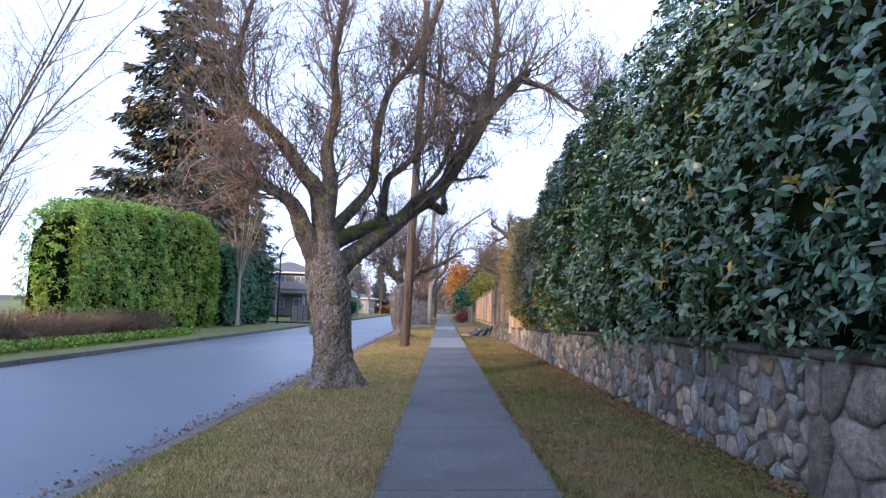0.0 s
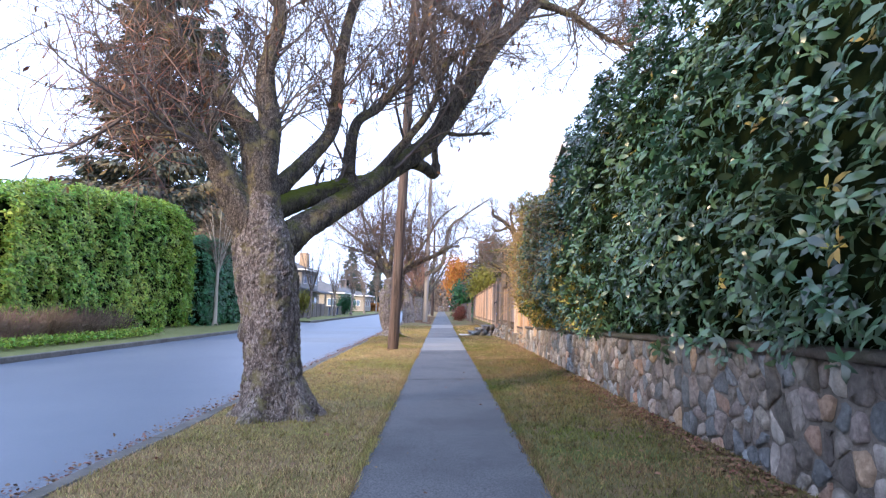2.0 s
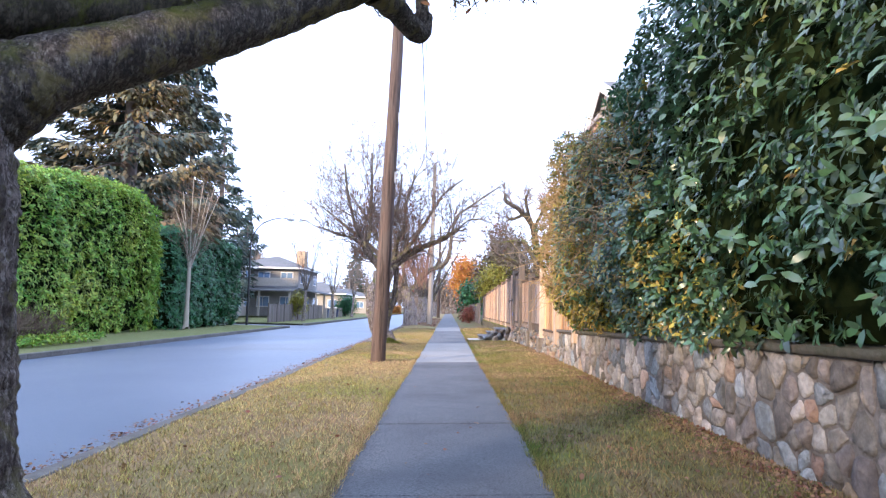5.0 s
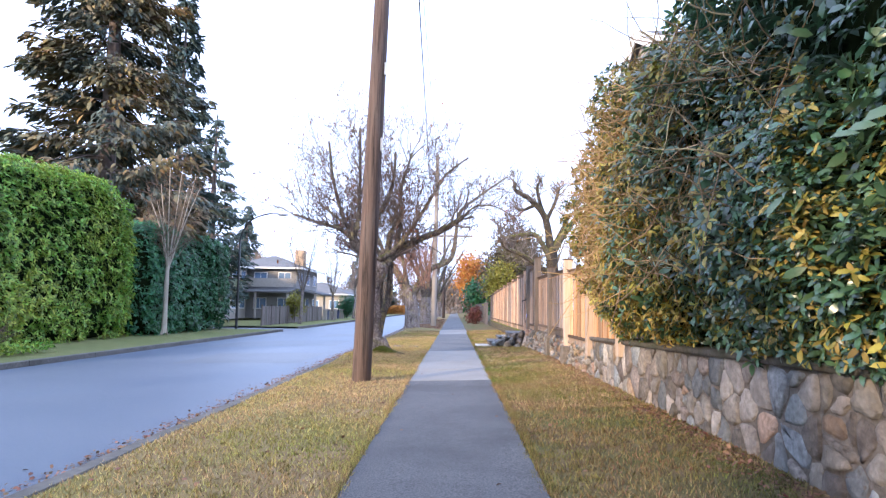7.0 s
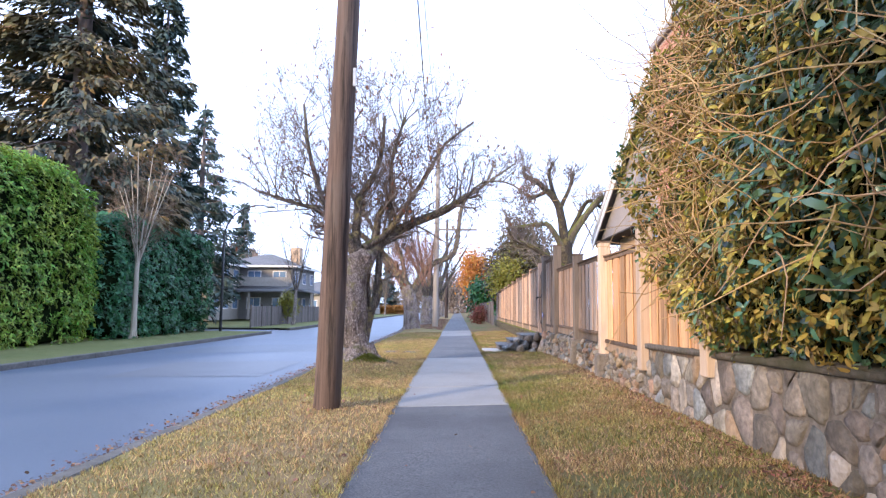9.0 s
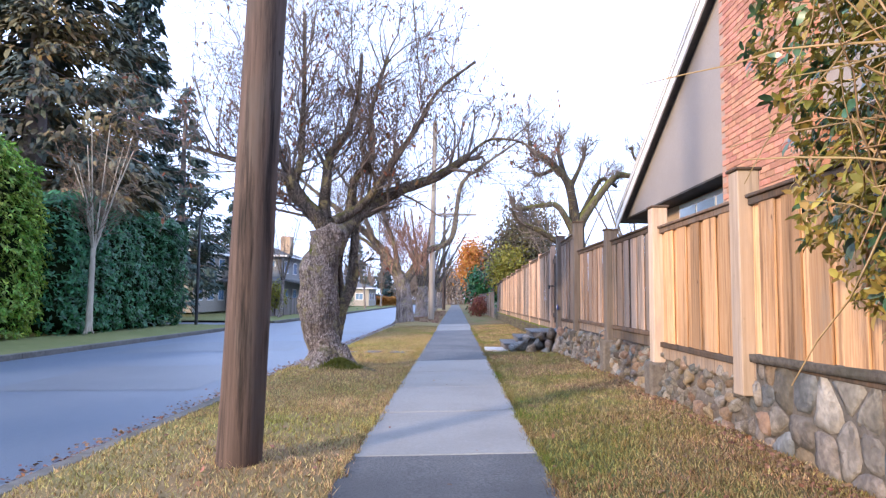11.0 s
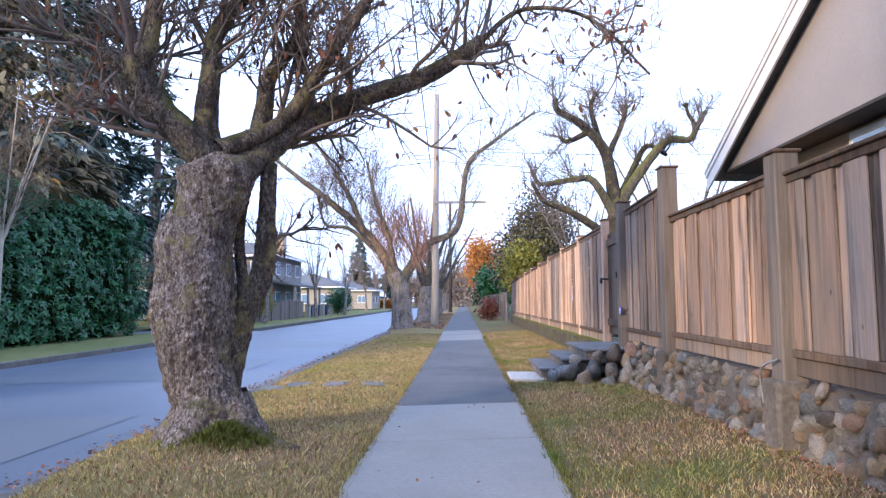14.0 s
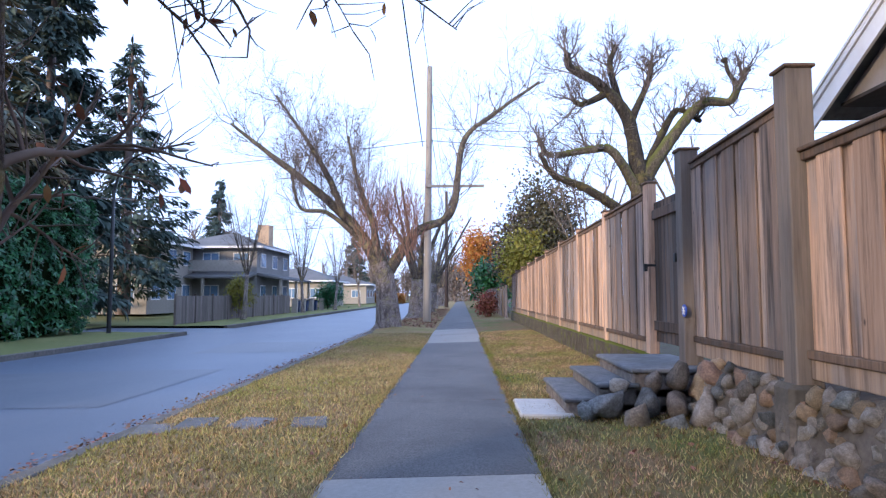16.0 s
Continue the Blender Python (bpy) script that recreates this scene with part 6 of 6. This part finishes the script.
leafy_tree("evergreen_tree", "dark low shrub by the houses", -13.5, 92.0, 1.3, 1.6, 1.4, M_HEDGE_D, 4000, 0.2, 76)
leafy_tree("evergreen_tree", "yellow-green shrub by the fence", -13.6, 66.0, 1.4, 0.9, 0.9, M_YELLOWG, 2500, 0.15, 77)

# dark board fence and garden growth beyond the cedar fence
old_fence = empty("old_fence", (0, 0, 0), "dark grey weathered fence far along the pavement", "fence")
y = 59.4
while y < 84:
    part("post", box_bm(2.45, 2.57, y - 0.06, y + 0.06, -0.1, 1.75, 0.008), M_FENCE_DARK, old_fence)
    for i in range(12):
        yy = y + 0.08 + i * 0.19
        part("board", box_bm(2.50, 2.53, yy, yy + 0.18, 0.0, 1.6, 0.0), M_FENCE_DARK, old_fence)
    y += 2.4
for i, (x, y, z, rx, rz, m) in enumerate(((3.6, 90.0, 2.6, 2.2, 2.6, M_HEDGE_D), (3.4, 112.0, 4.0, 3.0, 4.0, M_BUSH), (4.0, 128.0, 5.0, 3.6, 5.0, M_FARLEAF), (-1.0, 150.0, 4.5, 3.6, 4.5, M_FARLEAF), (3.0, 158.0, 5.0, 4.0, 5.0, M_BUSH), (-6.0, 166.0, 4.5, 4.0, 4.5, M_FARLEAF), (-11.0, 172.0, 4.0, 4.0, 4.0, M_FARLEAF))):
    leafy_tree("distant_tree", "hazy brown tree closing the view along the street", x, y, z, rx, rz, m, 4500, 0.4, 780 + i)

# far woods
g = np.random.default_rng(88)
wood = Tubes()
for i in range(105):
    a = g.uniform(0, 1)
    if i < 36:
        x, y = g.uniform(-90, -22), g.uniform(95, 230)
    elif i < 56:
        x, y = g.uniform(6, 60), g.uniform(75, 220)
    else:
        x, y = g.uniform(-40, 26), g.uniform(200, 260)
    h = g.uniform(7, 13)
    wood.add([(x, y, -0.2), (x + g.normal(0, 0.3), y, h * 0.5), (x, y, h * 0.85)], [0.28, 0.2, 0.05], 5)
    for _ in range(28):
        z = h * g.uniform(0.25, 0.8)
        d = g.normal(0, 1, 3)
        d[2] = abs(d[2]) + 0.5
        ln = bent((x, y, z), d / np.linalg.norm(d), h * g.uniform(0.2, 0.42), g, 4, 0.22)
        wood.twig(ln, 0.09, 0.025)
        for _ in range(4):
            wood.twig(bent(ln[g.integers(1, 5)], g.normal(0, 0.7, 3) + [0, 0, 0.5], h * 0.12, g, 2, 0.3), 0.035, 0.018)
tagged(link("far_woods", wood.mesh("far_woods", False), M_FARWOOD), "hazy bare woodland on the skyline", "trees", kind="stuff")
simple_tree("roadside_tree", "bare tree with long fine branches by the road", -12.4, 15.5, 12.0, 801, 0.10, 3.0, 11, 6.2, shoots=16)
simple_tree("roadside_tree", "bare twiggy tree behind the shrubs", -22.0, 27.0, 8.0, 802, 0.2, 1.6, 9, 3.5, shoots=9)
simple_tree("roadside_tree", "bare twiggy tree behind the shrubs", -26.0, 34.0, 9.0, 803, 0.2, 1.6, 9, 3.5, shoots=9)


# ---- grass blades and fallen leaves ----
def turf(name, label, x0, x1, y0, y1, n, height, seed, size, mat):
    g = np.random.default_rng(seed)
    k = g.uniform(0, 1, n) ** 1.25
    x, y = g.uniform(x0, x1, n), y0 + (y1 - y0) * k
    z = np.array([height(a, b) for a, b in zip(x, y)])
    d = np.column_stack([g.normal(0, 0.5, n), g.normal(0, 0.5, n), np.ones(n)])
    h = size * g.uniform(0.5, 1.2, n)
    side = np.column_stack([np.cos(x * 99), np.sin(x * 99), np.zeros(n)]) * (0.004 + 0.0015 * (y - y0) / 12)[:, None]
    p = np.column_stack([x, y, z - 0.004])
    v = np.stack([p - side, p + side, p + d * h[:, None]], axis=1).reshape(-1, 3)
    f = np.arange(3 * n).reshape(-1, 3)
    tagged(link(name, fast_mesh(name, v, f), mat), label, "grass", kind="stuff")


turf("grass", "short brown and green winter grass", -2.88, -0.735, 2.5, 46, 120000, left_verge, 91, 0.036, M_BLADE)
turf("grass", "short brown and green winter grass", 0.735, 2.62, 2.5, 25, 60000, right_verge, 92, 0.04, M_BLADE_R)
turf("grass", "dry straw-brown grass on the strip", -2.88, -0.735, 2.5, 10, 26000, left_verge, 99, 0.036, M_BLADE_STRAW)
turf("grass", "dry straw-brown grass on the strip", -2.88, -0.735, 25, 48, 52000, left_verge, 100, 0.036, M_BLADE_STRAW)
turf("grass", "pale straw-coloured winter grass below the fence", 0.735, 2.62, 20, 48, 80000, right_verge, 98, 0.04, M_BLADE_STRAW)
g = np.random.default_rng(93)


def scatter(name, label, n, xs, ys, height, size, seed):
    g = np.random.default_rng(seed)
    x, y = xs(g, n), g.uniform(*ys, n)
    z = np.array([height(a, b) for a, b in zip(x, y)]) + 0.012
    d = np.column_stack([g.normal(0, 1, n), g.normal(0, 1, n), g.normal(0, 0.15, n) + 0.35])
    tagged(link(name, leaves_mesh(name, np.column_stack([x, y, z]), d, size, g, 0.6, 0.35, 0.2), M_LITTER), label, "leaves", kind="stuff")


scatter("gutter_leaves", "reddish fallen leaves along the kerb", 9000, lambda g, n: -3.02 - np.abs(g.normal(0, 0.16, n)), (2, 60), lambda x, y: road_z(x), 0.042, 94)
scatter("fallen_leaves", "scattered fallen leaves on the grass", 500, lambda g, n: g.uniform(-2.8, -0.8, n), (3, 50), left_verge, 0.055, 95)
scatter("fallen_leaves", "scattered fallen leaves on the lawn", 600, lambda g, n: g.uniform(0.8, 2.6, n), (3, 50), right_verge, 0.055, 96)
scatter("fallen_leaves", "a few leaves and crumbs on the pavement", 90, lambda g, n: g.uniform(-0.72, 0.72, n), (3, 50), lambda x, y: 0.035 * x, 0.04, 97)


# longer tufts along the pavement edges and at the wall foot
def tufts(name, label, xs, n, height, seed, mat):
    g = np.random.default_rng(seed)
    c = np.column_stack([xs(g, n), 3 + 42 * g.uniform(0, 1, n) ** 1.3])
    k = 14
    p = np.repeat(c, k, axis=0) + g.normal(0, 0.022, (n * k, 2))
    z = np.array([height(a, b) for a, b in np.repeat(c, k, axis=0)])
    b = np.column_stack([p, z - 0.01])
    d = np.column_stack([g.normal(0, 0.45, n * k), g.normal(0, 0.45, n * k), np.ones(n * k)]) * g.uniform(0.03, 0.085, n * k)[:, None]
    a = g.uniform(0, 6.28, n * k)
    side = np.column_stack([np.cos(a), np.sin(a), np.zeros(n * k)]) * 0.004
    v = np.stack([b - side, b + side, b + d], axis=1).reshape(-1, 3)
    tagged(link(name, fast_mesh(name, v, np.arange(3 * n * k).reshape(-1, 3)), mat), label, "grass", kind="stuff")


tufts("grass_edge", "ragged grass overhanging the pavement edge", lambda g, n: -0.77 + g.normal(0, 0.02, n), 1500, left_verge, 111, M_BLADE)
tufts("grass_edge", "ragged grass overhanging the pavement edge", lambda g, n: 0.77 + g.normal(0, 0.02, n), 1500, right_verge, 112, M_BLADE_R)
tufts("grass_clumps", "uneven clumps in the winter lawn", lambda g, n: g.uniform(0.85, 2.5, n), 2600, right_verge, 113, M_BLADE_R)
tufts("grass_clumps", "uneven clumps in the winter grass", lambda g, n: g.uniform(-2.8, -0.85, n), 2600, left_verge, 114, M_BLADE)
scatter("wall_foot_litter", "dark leaf litter along the wall foot", 3500, lambda g, n: 2.56 - np.abs(g.normal(0, 0.10, n)), (3, 33), right_verge, 0.05, 115)
scatter("leaf_drift", "drift of fallen leaves round the far street trees", 4200, lambda g, n: g.uniform(-2.8, -0.8, n), (51, 84), left_verge, 0.10, 116)
scatter("dark_litter", "dark leaf crumbs in the earth strip below the wall", 2600, lambda g, n: 2.45 - np.abs(g.normal(0, 0.16, n)), (3, 23), right_verge, 0.04, 117)
g = np.random.default_rng(118)
k = 1400
p = np.column_stack([-1.83 + g.normal(0, 0.16, k), 28.62 + g.normal(0, 0.12, k)])
z = np.array([left_verge(a, b) for a, b in p]) + 0.10 * np.exp(-((p[:, 0] + 1.83) ** 2 + (p[:, 1] - 28.62) ** 2) / 0.03)
d = np.column_stack([g.normal(0, 0.5, k), g.normal(0, 0.5, k), np.ones(k)])
tagged(link("moss_tuft", leaves_mesh("moss_tuft", np.column_stack([p, z]), d, 0.07, g, 0.16, 0.0, 0.3), M_MOSS), "tuft of bright moss and grass at the foot of the old tree", "moss", kind="stuff")
